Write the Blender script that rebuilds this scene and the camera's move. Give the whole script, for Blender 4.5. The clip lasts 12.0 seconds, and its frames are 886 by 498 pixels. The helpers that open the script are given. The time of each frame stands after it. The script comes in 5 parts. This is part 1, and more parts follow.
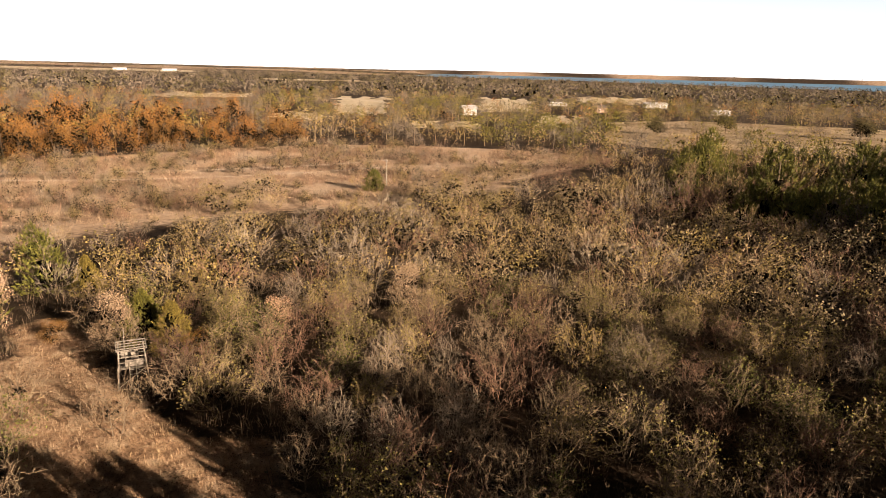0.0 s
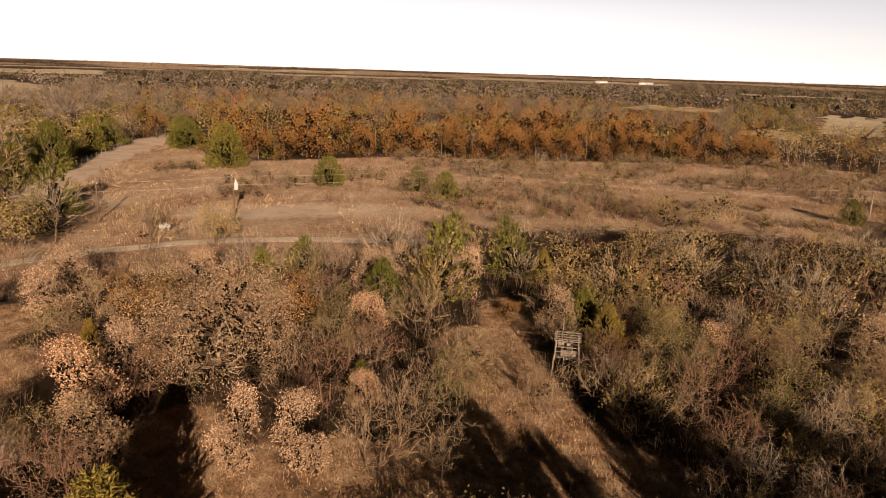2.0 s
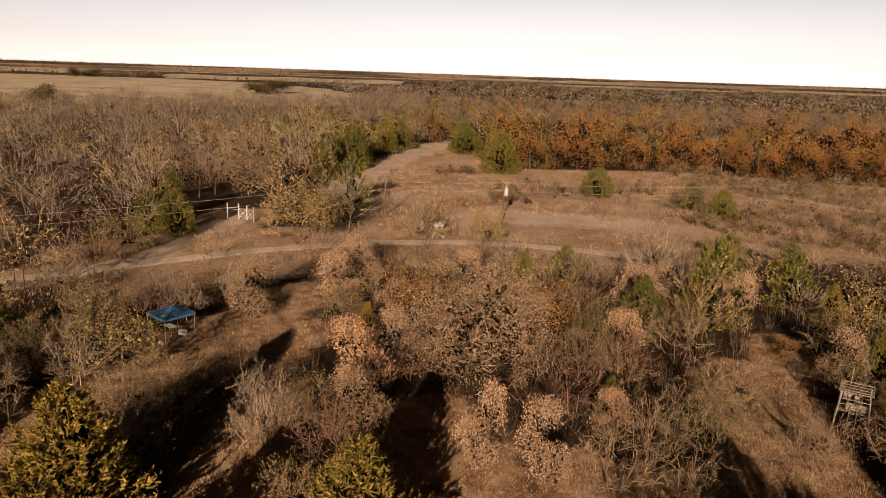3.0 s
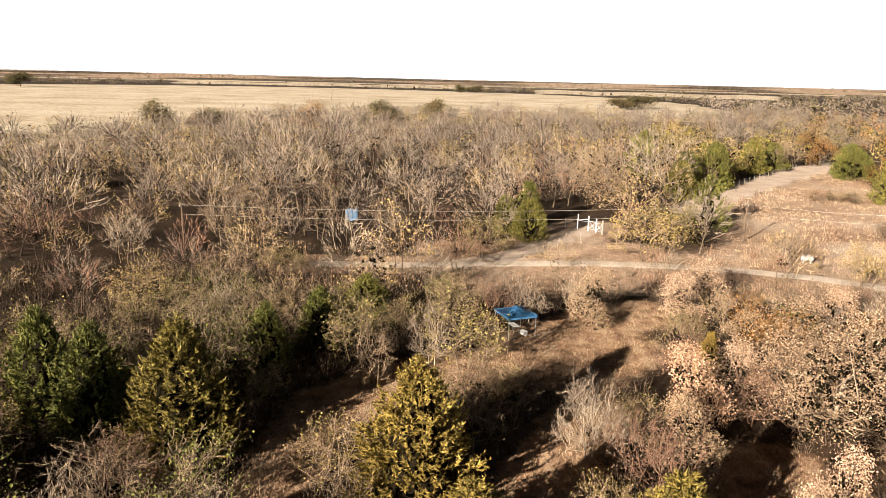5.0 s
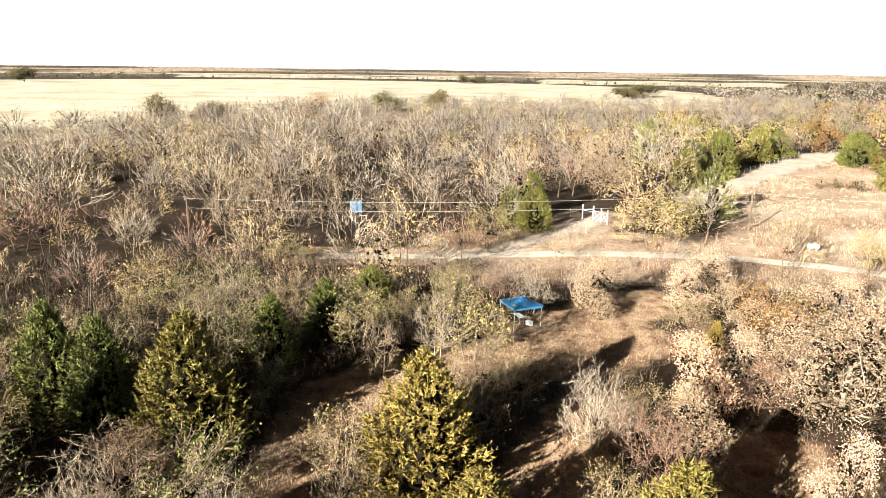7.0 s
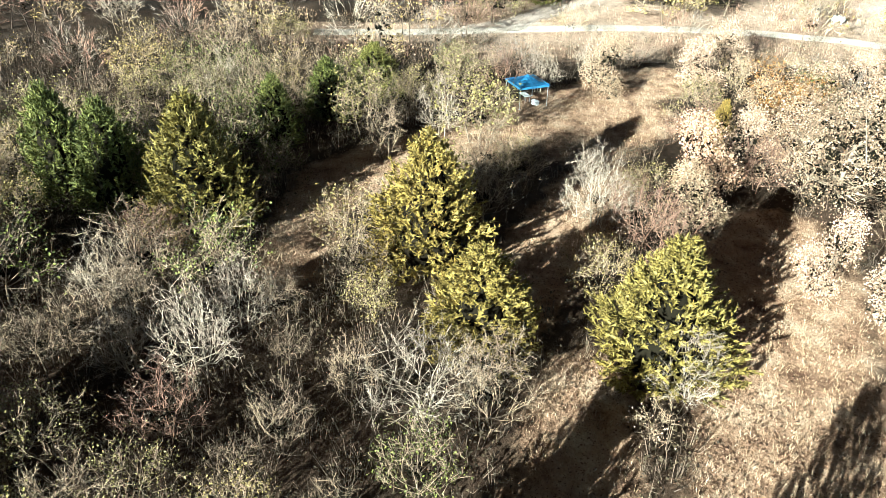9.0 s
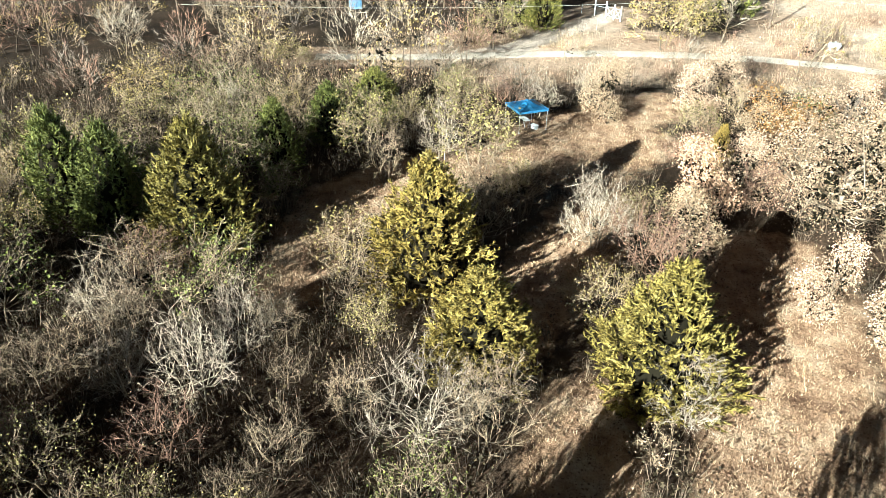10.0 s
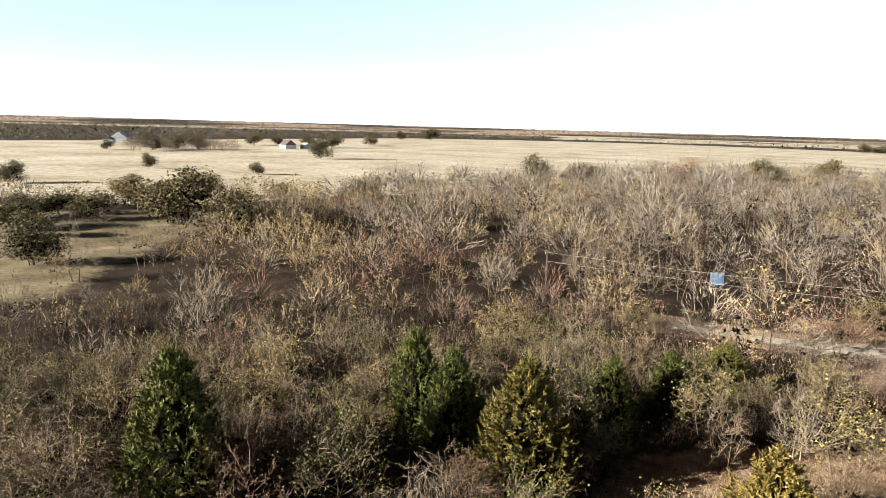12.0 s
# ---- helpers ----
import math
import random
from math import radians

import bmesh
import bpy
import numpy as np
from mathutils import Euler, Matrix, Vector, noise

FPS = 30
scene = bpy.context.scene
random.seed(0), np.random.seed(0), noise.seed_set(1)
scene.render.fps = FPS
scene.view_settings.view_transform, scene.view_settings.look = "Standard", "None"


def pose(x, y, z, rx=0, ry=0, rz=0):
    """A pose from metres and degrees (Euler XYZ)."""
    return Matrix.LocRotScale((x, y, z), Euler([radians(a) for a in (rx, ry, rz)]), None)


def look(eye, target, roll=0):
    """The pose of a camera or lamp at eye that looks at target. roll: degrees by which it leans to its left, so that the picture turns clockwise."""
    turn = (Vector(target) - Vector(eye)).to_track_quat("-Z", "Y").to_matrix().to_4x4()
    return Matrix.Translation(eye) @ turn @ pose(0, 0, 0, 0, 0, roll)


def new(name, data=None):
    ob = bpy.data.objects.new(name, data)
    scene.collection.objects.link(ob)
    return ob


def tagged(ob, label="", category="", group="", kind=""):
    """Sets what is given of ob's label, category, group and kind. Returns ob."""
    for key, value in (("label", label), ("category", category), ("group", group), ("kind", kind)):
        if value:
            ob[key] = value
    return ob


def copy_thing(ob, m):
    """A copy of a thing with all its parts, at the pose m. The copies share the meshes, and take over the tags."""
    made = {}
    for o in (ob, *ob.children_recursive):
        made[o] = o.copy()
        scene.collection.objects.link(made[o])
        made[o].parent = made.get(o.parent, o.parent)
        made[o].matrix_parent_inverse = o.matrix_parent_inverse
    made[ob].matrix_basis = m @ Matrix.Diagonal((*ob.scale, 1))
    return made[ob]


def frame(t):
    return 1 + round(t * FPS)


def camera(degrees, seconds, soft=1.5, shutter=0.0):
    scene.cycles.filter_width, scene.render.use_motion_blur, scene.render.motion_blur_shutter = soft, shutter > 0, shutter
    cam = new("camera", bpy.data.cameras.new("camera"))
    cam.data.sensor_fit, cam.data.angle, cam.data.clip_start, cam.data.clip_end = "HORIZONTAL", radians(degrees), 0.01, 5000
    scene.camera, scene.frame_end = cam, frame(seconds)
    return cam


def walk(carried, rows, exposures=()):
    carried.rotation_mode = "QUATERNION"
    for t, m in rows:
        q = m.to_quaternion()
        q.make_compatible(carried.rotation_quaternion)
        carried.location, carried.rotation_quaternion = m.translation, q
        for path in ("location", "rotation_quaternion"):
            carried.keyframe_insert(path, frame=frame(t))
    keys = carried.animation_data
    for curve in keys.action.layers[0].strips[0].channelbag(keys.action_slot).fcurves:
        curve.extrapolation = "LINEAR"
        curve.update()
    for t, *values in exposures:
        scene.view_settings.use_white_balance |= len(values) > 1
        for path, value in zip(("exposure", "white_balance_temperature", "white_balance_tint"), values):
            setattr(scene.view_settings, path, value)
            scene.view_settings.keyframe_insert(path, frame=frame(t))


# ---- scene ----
EYE = 24.0
cam = camera(65.09, 12.0, soft=0.75)
PATH = [
    (0.0, pose(0, 0, EYE, 75.55, -1.38, 0.00)),
    (0.5, pose(0, 0, EYE, 75.66, -1.41, 1.06)),
    (1.0, pose(0, 0, EYE, 75.64, -1.52, 11.15)),
    (1.5, pose(0, 0, EYE, 75.61, -1.66, 24.55)),
    (2.0, pose(0, 0, EYE, 75.62, -1.76, 36.80)),
    (2.5, pose(0, 0, EYE, 75.71, -1.90, 48.60)),
    (3.0, pose(0, 0, EYE, 75.78, -1.83, 58.84)),
    (3.5, pose(0, 0, EYE, 75.68, -2.13, 70.27)),
    (5.5, pose(0, 0, EYE, 76.33, -1.20, 87.59)),
    (6.0, pose(0, 0, EYE, 76.56, -1.00, 87.66)),
    (6.5, pose(0, 0, EYE, 76.72, -0.78, 87.70)),
    (8.5, pose(0, 0, EYE, 62.50, -0.43, 87.96)),
    (9.0, pose(0, 0, EYE, 57.50, -0.38, 88.01)),
    (9.5, pose(0, 0, EYE, 54.61, -0.38, 88.07)),
    (10.0, pose(0, 0, EYE, 59.40, -0.50, 88.06)),
    (10.5, pose(0, 0, EYE, 74.09, -0.58, 87.95)),
    (11.0, pose(0, 0, EYE, 80.28, -0.51, 88.01)),
    (11.5, pose(0, 0, EYE, 80.16, -1.13, 103.84)),
    (12.0, pose(0, 0, EYE, 79.96, -1.56, 117.17)),
]
# extra rows keep the turn even where the camera speeds up or comes to rest
PATH = sorted(PATH + [
    (3.7, pose(0, 0, EYE, 75.72, -2.05, 74.80)),
    (4.2, pose(0, 0, EYE, 75.90, -1.75, 83.40)),
    (4.8, pose(0, 0, EYE, 76.15, -1.40, 87.30)),
    (5.3, pose(0, 0, EYE, 76.24, -1.25, 87.57)),
    (6.7, pose(0, 0, EYE, 76.45, -0.75, 87.72)),
    (7.5, pose(0, 0, EYE, 72.60, -0.60, 87.82)),
    (8.3, pose(0, 0, EYE, 64.90, -0.45, 87.93)),
], key=lambda row: row[0])
EXPOSURES = [
    (0.0, 1.64, 7050, 20), (0.5, 1.52, 7100, 20), (1.0, 1.30, 7300, 23), (1.5, 1.05, 7600, 25), (2.0, 0.80, 7800, 26), (2.5, 0.62, 8000, 27), (3.5, 0.54, 7900, 27),
    (4.5, 1.58, 6700, 18), (5.3, 2.02, 5850, 11), (6.5, 2.32, 5500, 6), (8.5, 3.02, 4800, -7), (9.5, 2.70, 4600, -8),
    (10.0, 2.74, 4750, -7), (10.5, 3.12, 5000, -5), (11.0, 3.06, 5050, -4), (11.5, 2.48, 4950, -3), (12.0, 1.95, 5300, 5),
]
walk(cam, PATH, EXPOSURES)

# ---- light: a low late-autumn sun, behind the eye's right shoulder at first ----
SUN_ELEVATION = 16.0
TOWARDS_SUN = (0.766, -0.643)
world = bpy.data.worlds.new("sky")
scene.world = world
world.use_nodes = True
wn = world.node_tree
sky = wn.nodes.new("ShaderNodeTexSky")
sky.sky_type = "NISHITA"
sky.sun_disc = False
sky.sun_elevation = radians(SUN_ELEVATION)
sky.sun_rotation = math.atan2(TOWARDS_SUN[0], TOWARDS_SUN[1])
sky.air_density, sky.dust_density, sky.ozone_density = 1.0, 0.0, 1.0
wn.nodes["Background"].inputs["Strength"].default_value = 0.031
# haze whitens and brightens the sky all round towards the horizon
_tc = wn.nodes.new("ShaderNodeTexCoord")
_sep = wn.nodes.new("ShaderNodeSeparateXYZ")
_haze = wn.nodes.new("ShaderNodeValToRGB")
_hsv = wn.nodes.new("ShaderNodeHueSaturation")
_mul = wn.nodes.new("ShaderNodeMix")
_mul.data_type, _mul.blend_type = "RGBA", "MULTIPLY"
_mul.inputs[0].default_value = 1.0
_hsv.inputs["Saturation"].default_value = 0.34
while len(_haze.color_ramp.elements) < 6:
    _haze.color_ramp.elements.new(0.5)
for _el, (_at, _c) in zip(_haze.color_ramp.elements, ((0.0, (1.9, 2.15, 2.5)), (0.09, (1.9, 2.1, 2.4)), (0.13, (1.9, 1.9, 1.86)), (0.19, (1.85, 1.8, 1.65)), (0.27, (0.12, 0.122, 0.125)), (1.0, (0.01, 0.01, 0.011)))):
    _el.position, _el.color = _at, (*_c, 1)
wn.links.new(_tc.outputs["Generated"], _sep.inputs[0])
wn.links.new(_sep.outputs["Z"], _haze.inputs["Fac"])
wn.links.new(sky.outputs["Color"], _hsv.inputs["Color"])
wn.links.new(_hsv.outputs["Color"], _mul.inputs[6])
wn.links.new(_haze.outputs["Color"], _mul.inputs[7])
wn.links.new(_mul.outputs[2], wn.nodes["Background"].inputs["Color"])
sun = new("sun", bpy.data.lights.new("sun", "SUN"))
sun.data.energy, sun.data.angle, sun.data.color = 5.0, radians(0.5), (1.0, 0.86, 0.68)
_e = radians(SUN_ELEVATION)
sun.matrix_world = look((0, 0, 0), (-TOWARDS_SUN[0] * math.cos(_e), -TOWARDS_SUN[1] * math.cos(_e), -math.sin(_e)))


# ---- materials ----
def material(name, rough=0.8, metal=0.0, spec=0.3):
    m = bpy.data.materials.new(name)
    m.use_nodes = True
    b = m.node_tree.nodes["Principled BSDF"]
    b.inputs["Roughness"].default_value = rough
    b.inputs["Metallic"].default_value = metal
    b.inputs["Specular IOR Level"].default_value = spec
    return m, m.node_tree, b


def noise_node(nt, scale, detail=4.0, rough=0.6, where="Object"):
    tc = nt.nodes.new("ShaderNodeTexCoord")
    n = nt.nodes.new("ShaderNodeTexNoise")
    n.inputs["Scale"].default_value = scale
    n.inputs["Detail"].default_value = detail
    n.inputs["Roughness"].default_value = rough
    nt.links.new(tc.outputs[where], n.inputs["Vector"])
    return n.outputs["Fac"]


def ramp(nt, fac, stops):
    r = nt.nodes.new("ShaderNodeValToRGB")
    e = r.color_ramp.elements
    while len(e) < len(stops):
        e.new(0.5)
    for el, (at, c) in zip(e, stops):
        el.position, el.color = at, (*c, 1)
    nt.links.new(fac, r.inputs["Fac"])
    return r.outputs["Color"]


def mix(nt, fac, a, b, mode="MIX"):
    n = nt.nodes.new("ShaderNodeMix")
    n.data_type, n.blend_type = "RGBA", mode
    for socket, value in ((n.inputs[0], fac), (n.inputs[6], a), (n.inputs[7], b)):
        if hasattr(value, "is_output"):
            nt.links.new(value, socket)
        else:
            socket.default_value = value if isinstance(value, float) else (*value, 1)
    return n.outputs[2]


def bump(nt, bsdf, fac, strength, distance):
    n = nt.nodes.new("ShaderNodeBump")
    n.inputs["Strength"].default_value, n.inputs["Distance"].default_value = strength, distance
    nt.links.new(fac, n.inputs["Height"])
    nt.links.new(n.outputs["Normal"], bsdf.inputs["Normal"])


def tree_to_tree(nt):
    """Patches the size of one crown, each with its own cast: greyer, redder or paler."""
    tc = nt.nodes.new("ShaderNodeTexCoord")
    v = nt.nodes.new("ShaderNodeTexVoronoi")
    v.inputs["Scale"].default_value = 0.15
    nt.links.new(tc.outputs["Object"], v.inputs["Vector"])
    sep = nt.nodes.new("ShaderNodeSeparateColor")
    nt.links.new(v.outputs["Color"], sep.inputs[0])
    return ramp(nt, sep.outputs[0], [(0.0, (0.62, 0.6, 0.58)), (0.3, (0.85, 0.78, 0.72)), (0.6, (1.05, 1.0, 0.92)), (1.0, (1.35, 1.28, 1.12))])


def leaf_material(name, dark, mid, pale, rough=0.7, spec=0.2):
    """Foliage: each leaf its own shade, each tree its own cast."""
    m, nt, b = material(name, rough, spec=spec)
    geo = nt.nodes.new("ShaderNodeNewGeometry")
    info = nt.nodes.new("ShaderNodeObjectInfo")
    col = ramp(nt, geo.outputs["Random Per Island"], [(0.0, dark), (0.45, mid), (1.0, pale)])
    cast = ramp(nt, info.outputs["Random"], [(0.0, (0.72, 0.74, 0.66)), (0.5, (1, 1, 1)), (1.0, (1.18, 1.06, 0.98))])
    col = mix(nt, 1.0, col, cast, "MULTIPLY")
    patch = ramp(nt, noise_node(nt, 0.09, 3.0), [(0.3, (0.66, 0.64, 0.58)), (0.5, (1, 1, 1)), (0.7, (1.25, 1.18, 1.05))])
    col = mix(nt, 1.0, col, patch, "MULTIPLY")
    nt.links.new(col, b.inputs["Base Color"])
    return m


def bark_material(name, dark, pale):
    m, nt, b = material(name, 0.85, spec=0.2)
    info = nt.nodes.new("ShaderNodeObjectInfo")
    n = noise_node(nt, 3.0, 5.0)
    col = ramp(nt, n, [(0.3, dark), (0.65, pale)])
    cast = ramp(nt, info.outputs["Random"], [(0.0, (0.75, 0.72, 0.7)), (1.0, (1.2, 1.15, 1.1))])
    col = mix(nt, 1.0, col, cast, "MULTIPLY")
    col = mix(nt, 1.0, col, tree_to_tree(nt), "MULTIPLY")
    nt.links.new(col, b.inputs["Base Color"])
    bump(nt, b, noise_node(nt, 18.0, 3.0), 0.5, 0.02)
    return m


def surface(name, dark, mid, pale, big, small, rough=0.9, depth=0.05, grain=6.0):
    """Ground covers: broad patches, fine grain and relief."""
    m, nt, b = material(name, rough, spec=0.15)
    broad = ramp(nt, noise_node(nt, big, 5.0, 0.65), [(0.32, dark), (0.5, mid), (0.68, pale)])
    fine = ramp(nt, noise_node(nt, small, 6.0, 0.7), [(0.3, (0.55, 0.52, 0.5)), (0.5, (1, 1, 1)), (0.72, (1.4, 1.32, 1.25))])
    col = mix(nt, 1.0, broad, fine, "MULTIPLY")
    nt.links.new(col, b.inputs["Base Color"])
    bump(nt, b, noise_node(nt, grain, 6.0, 0.7), 0.8, depth)
    return m


def plain(name, colour, rough=0.6, metal=0.0, wear=0.25, scale=4.0):
    m, nt, b = material(name, rough, metal)
    lo = tuple(c * (1 - wear) for c in colour)
    nt.links.new(ramp(nt, noise_node(nt, scale, 6.0), [(0.35, lo), (0.6, colour)]), b.inputs["Base Color"])
    bump(nt, b, noise_node(nt, scale * 8, 3.0), 0.2, 0.004)
    return m


BARK = bark_material("bark", (0.046, 0.036, 0.026), (0.149, 0.118, 0.087))
BARK_PALE = bark_material("pale_bark", (0.16, 0.135, 0.105), (0.33, 0.285, 0.23))
BARK_RED = bark_material("reddish_twigs", (0.099, 0.059, 0.04), (0.211, 0.136, 0.099))
TWIG = bark_material("grey_tan_twigs", (0.14, 0.108, 0.073), (0.30, 0.238, 0.165))
TWIG_GREY = bark_material("grey_twigs", (0.1, 0.085, 0.07), (0.235, 0.203, 0.168))
LEAF_OLIVE = leaf_material("olive_leaves", (0.075, 0.06, 0.016), (0.16, 0.127, 0.042), (0.255, 0.202, 0.076))
LEAF_YELLOW = leaf_material("yellow_green_leaves", (0.11, 0.086, 0.02), (0.22, 0.174, 0.052), (0.33, 0.265, 0.1))
LEAF_RUST = leaf_material("rust_leaves", (0.09, 0.04, 0.010), (0.20, 0.092, 0.021), (0.32, 0.16, 0.04))
HAZE_TWIGS = leaf_material("massed_twigs", (0.058, 0.042, 0.027), (0.102, 0.077, 0.051), (0.160, 0.122, 0.083))
LEAF_TAN = leaf_material("tan_leaves", (0.18, 0.108, 0.064), (0.38, 0.25, 0.158), (0.53, 0.385, 0.265))
LEAF_CEDAR = leaf_material("cedar_foliage", (0.06, 0.045, 0.010), (0.15, 0.112, 0.022), (0.28, 0.208, 0.046))
LEAF_GREEN = leaf_material("green_foliage", (0.038, 0.038, 0.009), (0.1, 0.096, 0.018), (0.19, 0.175, 0.036))
LEAF_JUNIPER = leaf_material("juniper_foliage", (0.03, 0.032, 0.007), (0.085, 0.088, 0.016), (0.17, 0.165, 0.034))
LEAF_OAK = leaf_material("dull_olive_oak_leaves", (0.036, 0.03, 0.012), (0.085, 0.07, 0.026), (0.15, 0.122, 0.05))
LEAF_BUFF = leaf_material("buff_seed_heads_and_twigs", (0.12, 0.085, 0.042), (0.24, 0.178, 0.098), (0.36, 0.285, 0.17))
# undergrowth leaf browns, darkened to paint the shade between shrubs
UNDERLEAF = leaf_material("shade_toned_undergrowth_leaves", (0.019, 0.014, 0.007), (0.04, 0.03, 0.015), (0.074, 0.056, 0.028))
# near-black colour that paints the shade inside tree crowns
CROWN_SHADE = leaf_material("painted_crown_shade", (0.005, 0.0042, 0.0026), (0.009, 0.0074, 0.0044), (0.014, 0.0115, 0.007), 1.0, 0.0)
GRASS = leaf_material("dry_grass_blades", (0.2, 0.122, 0.068), (0.36, 0.245, 0.15), (0.5, 0.375, 0.25))
LITTER = leaf_material("fallen_leaves", (0.062, 0.031, 0.016), (0.118, 0.062, 0.034), (0.198, 0.124, 0.074))
def cover(nt, dark, mid, pale, big, small):
    broad = ramp(nt, noise_node(nt, big, 5.0, 0.65), [(0.32, dark), (0.5, mid), (0.68, pale)])
    fine = ramp(nt, noise_node(nt, small, 6.0, 0.7), [(0.3, (0.62, 0.6, 0.58)), (0.5, (1, 1, 1)), (0.72, (1.3, 1.26, 1.22))])
    return mix(nt, 1.0, broad, fine, "MULTIPLY")


def ground_material():
    """Leaf mould darkened to paint the shade under brush, trodden dry grass, meadow and bare sand, each where the plan
    has it, with ragged edges.
    """
    m, nt, b = material("ground_cover", 0.92, spec=0.12)
    # leaf mould browns, set darker so that shaded gaps under brush read black
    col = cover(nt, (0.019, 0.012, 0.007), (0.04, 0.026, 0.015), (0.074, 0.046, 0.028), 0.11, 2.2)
    ragged = noise_node(nt, 0.55, 6.0, 0.7)
    for name, args in (("clear", ((0.12, 0.066, 0.038), (0.35, 0.22, 0.13), (0.53, 0.39, 0.255), 0.5, 7.0)),
                       ("meadow", ((0.265, 0.165, 0.105), (0.405, 0.285, 0.192), (0.51, 0.39, 0.285), 0.07, 1.1)),
                       ("yard", ((0.11, 0.082, 0.042), (0.215, 0.165, 0.09), (0.33, 0.265, 0.16), 0.12, 1.5)),
                       ("sand", ((0.42, 0.315, 0.23), (0.53, 0.42, 0.325), (0.59, 0.49, 0.4), 0.2, 3.0))):
        at = nt.nodes.new("ShaderNodeAttribute")
        at.attribute_name = name
        add = nt.nodes.new("ShaderNodeMath")
        add.operation = "MULTIPLY_ADD"
        nt.links.new(ragged, add.inputs[0])
        add.inputs[1].default_value = 0.9
        nt.links.new(at.outputs["Fac"], add.inputs[2])
        step = nt.nodes.new("ShaderNodeMapRange")
        step.inputs["From Min"].default_value, step.inputs["From Max"].default_value = 0.80, 1.08
        nt.links.new(add.outputs[0], step.inputs["Value"])
        col = mix(nt, step.outputs["Result"], col, cover(nt, *args))
    nt.links.new(col, b.inputs["Base Color"])
    bump(nt, b, noise_node(nt, 5.0, 6.0, 0.7), 0.9, 0.10)
    return m


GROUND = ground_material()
YARD_GRASS = surface("grazed_yard_grass", (0.15, 0.105, 0.06), (0.29, 0.215, 0.13), (0.4, 0.315, 0.2), 0.05, 0.5, depth=0.1, grain=1.0)
PASTURE = surface("pale_pasture", (0.36, 0.28, 0.175), (0.52, 0.43, 0.3), (0.62, 0.54, 0.405), 0.018, 0.25, depth=0.1, grain=1.0)
GRAVEL = surface("pale_gravel", (0.45, 0.37, 0.28), (0.55, 0.46, 0.36), (0.61, 0.52, 0.42), 0.35, 5.0, depth=0.02, grain=20.0)
WATER, _nt, _b = material("lake_water", 0.6, spec=0.1)
_nt.links.new(ramp(_nt, noise_node(_nt, 0.004, 4.0), [(0.3, (0.09, 0.2, 0.33)), (0.7, (0.12, 0.25, 0.39))]), _b.inputs["Base Color"])
bump(_nt, _b, noise_node(_nt, 0.6, 3.0), 0.3, 0.2)
WOOD = plain("weathered_wood", (0.27, 0.23, 0.18), 0.85, wear=0.45, scale=6.0)
WOOD_DARK = plain("dark_creosoted_wood", (0.13, 0.09, 0.06), 0.85, wear=0.4, scale=5.0)
WHITE = plain("white_paint", (0.78, 0.77, 0.74), 0.5, wear=0.2)
DULL_WHITE = plain("weathered_white_paint", (0.42, 0.42, 0.41), 0.6, wear=0.35)
GALVANISED = plain("galvanised_steel", (0.55, 0.56, 0.57), 0.42, 0.7, wear=0.2)
BLUE = plain("blue_canopy_cloth", (0.06, 0.19, 0.37), 0.35, wear=0.25, scale=2.0)
TARP = plain("pale_blue_tarpaulin", (0.17, 0.29, 0.44), 0.5, wear=0.3, scale=1.5)
BLACK = plain("black_plastic", (0.02, 0.02, 0.02), 0.5)
WIRE = plain("dull_aluminium_wire", (0.45, 0.40, 0.33), 0.6)
ROOF = plain("dark_shingle_roof", (0.12, 0.09, 0.08), 0.8, wear=0.4, scale=1.0)
ROOF_PALE = plain("pale_metal_roof", (0.40, 0.40, 0.40), 0.5, wear=0.15, scale=0.6)
SIDING = plain("pale_siding", (0.46, 0.44, 0.41), 0.7, wear=0.2, scale=0.8)
BRICK_WALL = plain("brown_brick_wall", (0.34, 0.22, 0.16), 0.85, wear=0.3, scale=1.2)
GLASS, _nt, _b = material("window_glass", 0.08, spec=0.6)
_b.inputs["Base Color"].default_value = (0.02, 0.025, 0.03, 1)


# ---- shape helpers ----
def land(x, y):
    """Height of the ground: slight swells near the eye, level further off, low hills at the edge of sight."""
    r = math.hypot(x, y)
    if r > 3000:
        if math.degrees(math.atan2(-x, y)) > 2:
            return 19.0 * min(1.0, (r - 3000) / 1500)
        return 24.0 * max(0.0, min(1.0, (r - 4340) / 120))
    return 0.16 * noise.noise(Vector((x / 27, y / 27, 3.3))) * max(0.0, min(1.0, (210 - r) / 60))


def mesh(name, verts, faces, mats, slots=None, smooth=False):
    """A mesh from arrays of corners and triangles, or lists of faces."""
    me = bpy.data.meshes.new(name)
    if isinstance(faces, np.ndarray):
        me.vertices.add(len(verts))
        me.vertices.foreach_set("co", np.asarray(verts, np.float32).ravel())
        me.loops.add(faces.size)
        me.loops.foreach_set("vertex_index", faces.astype(np.int32).ravel())
        me.polygons.add(len(faces))
        me.polygons.foreach_set("loop_start", np.arange(0, faces.size, 3, dtype=np.int32))
        me.update(calc_edges=True)
    else:
        me.from_pydata(verts, [], faces)
    for m in mats:
        me.materials.append(m)
    if slots is not None:
        me.polygons.foreach_set("material_index", np.asarray(slots, np.int32))
    if smooth:
        me.polygons.foreach_set("use_smooth", np.ones(len(me.polygons), bool))
    me.update()
    return me


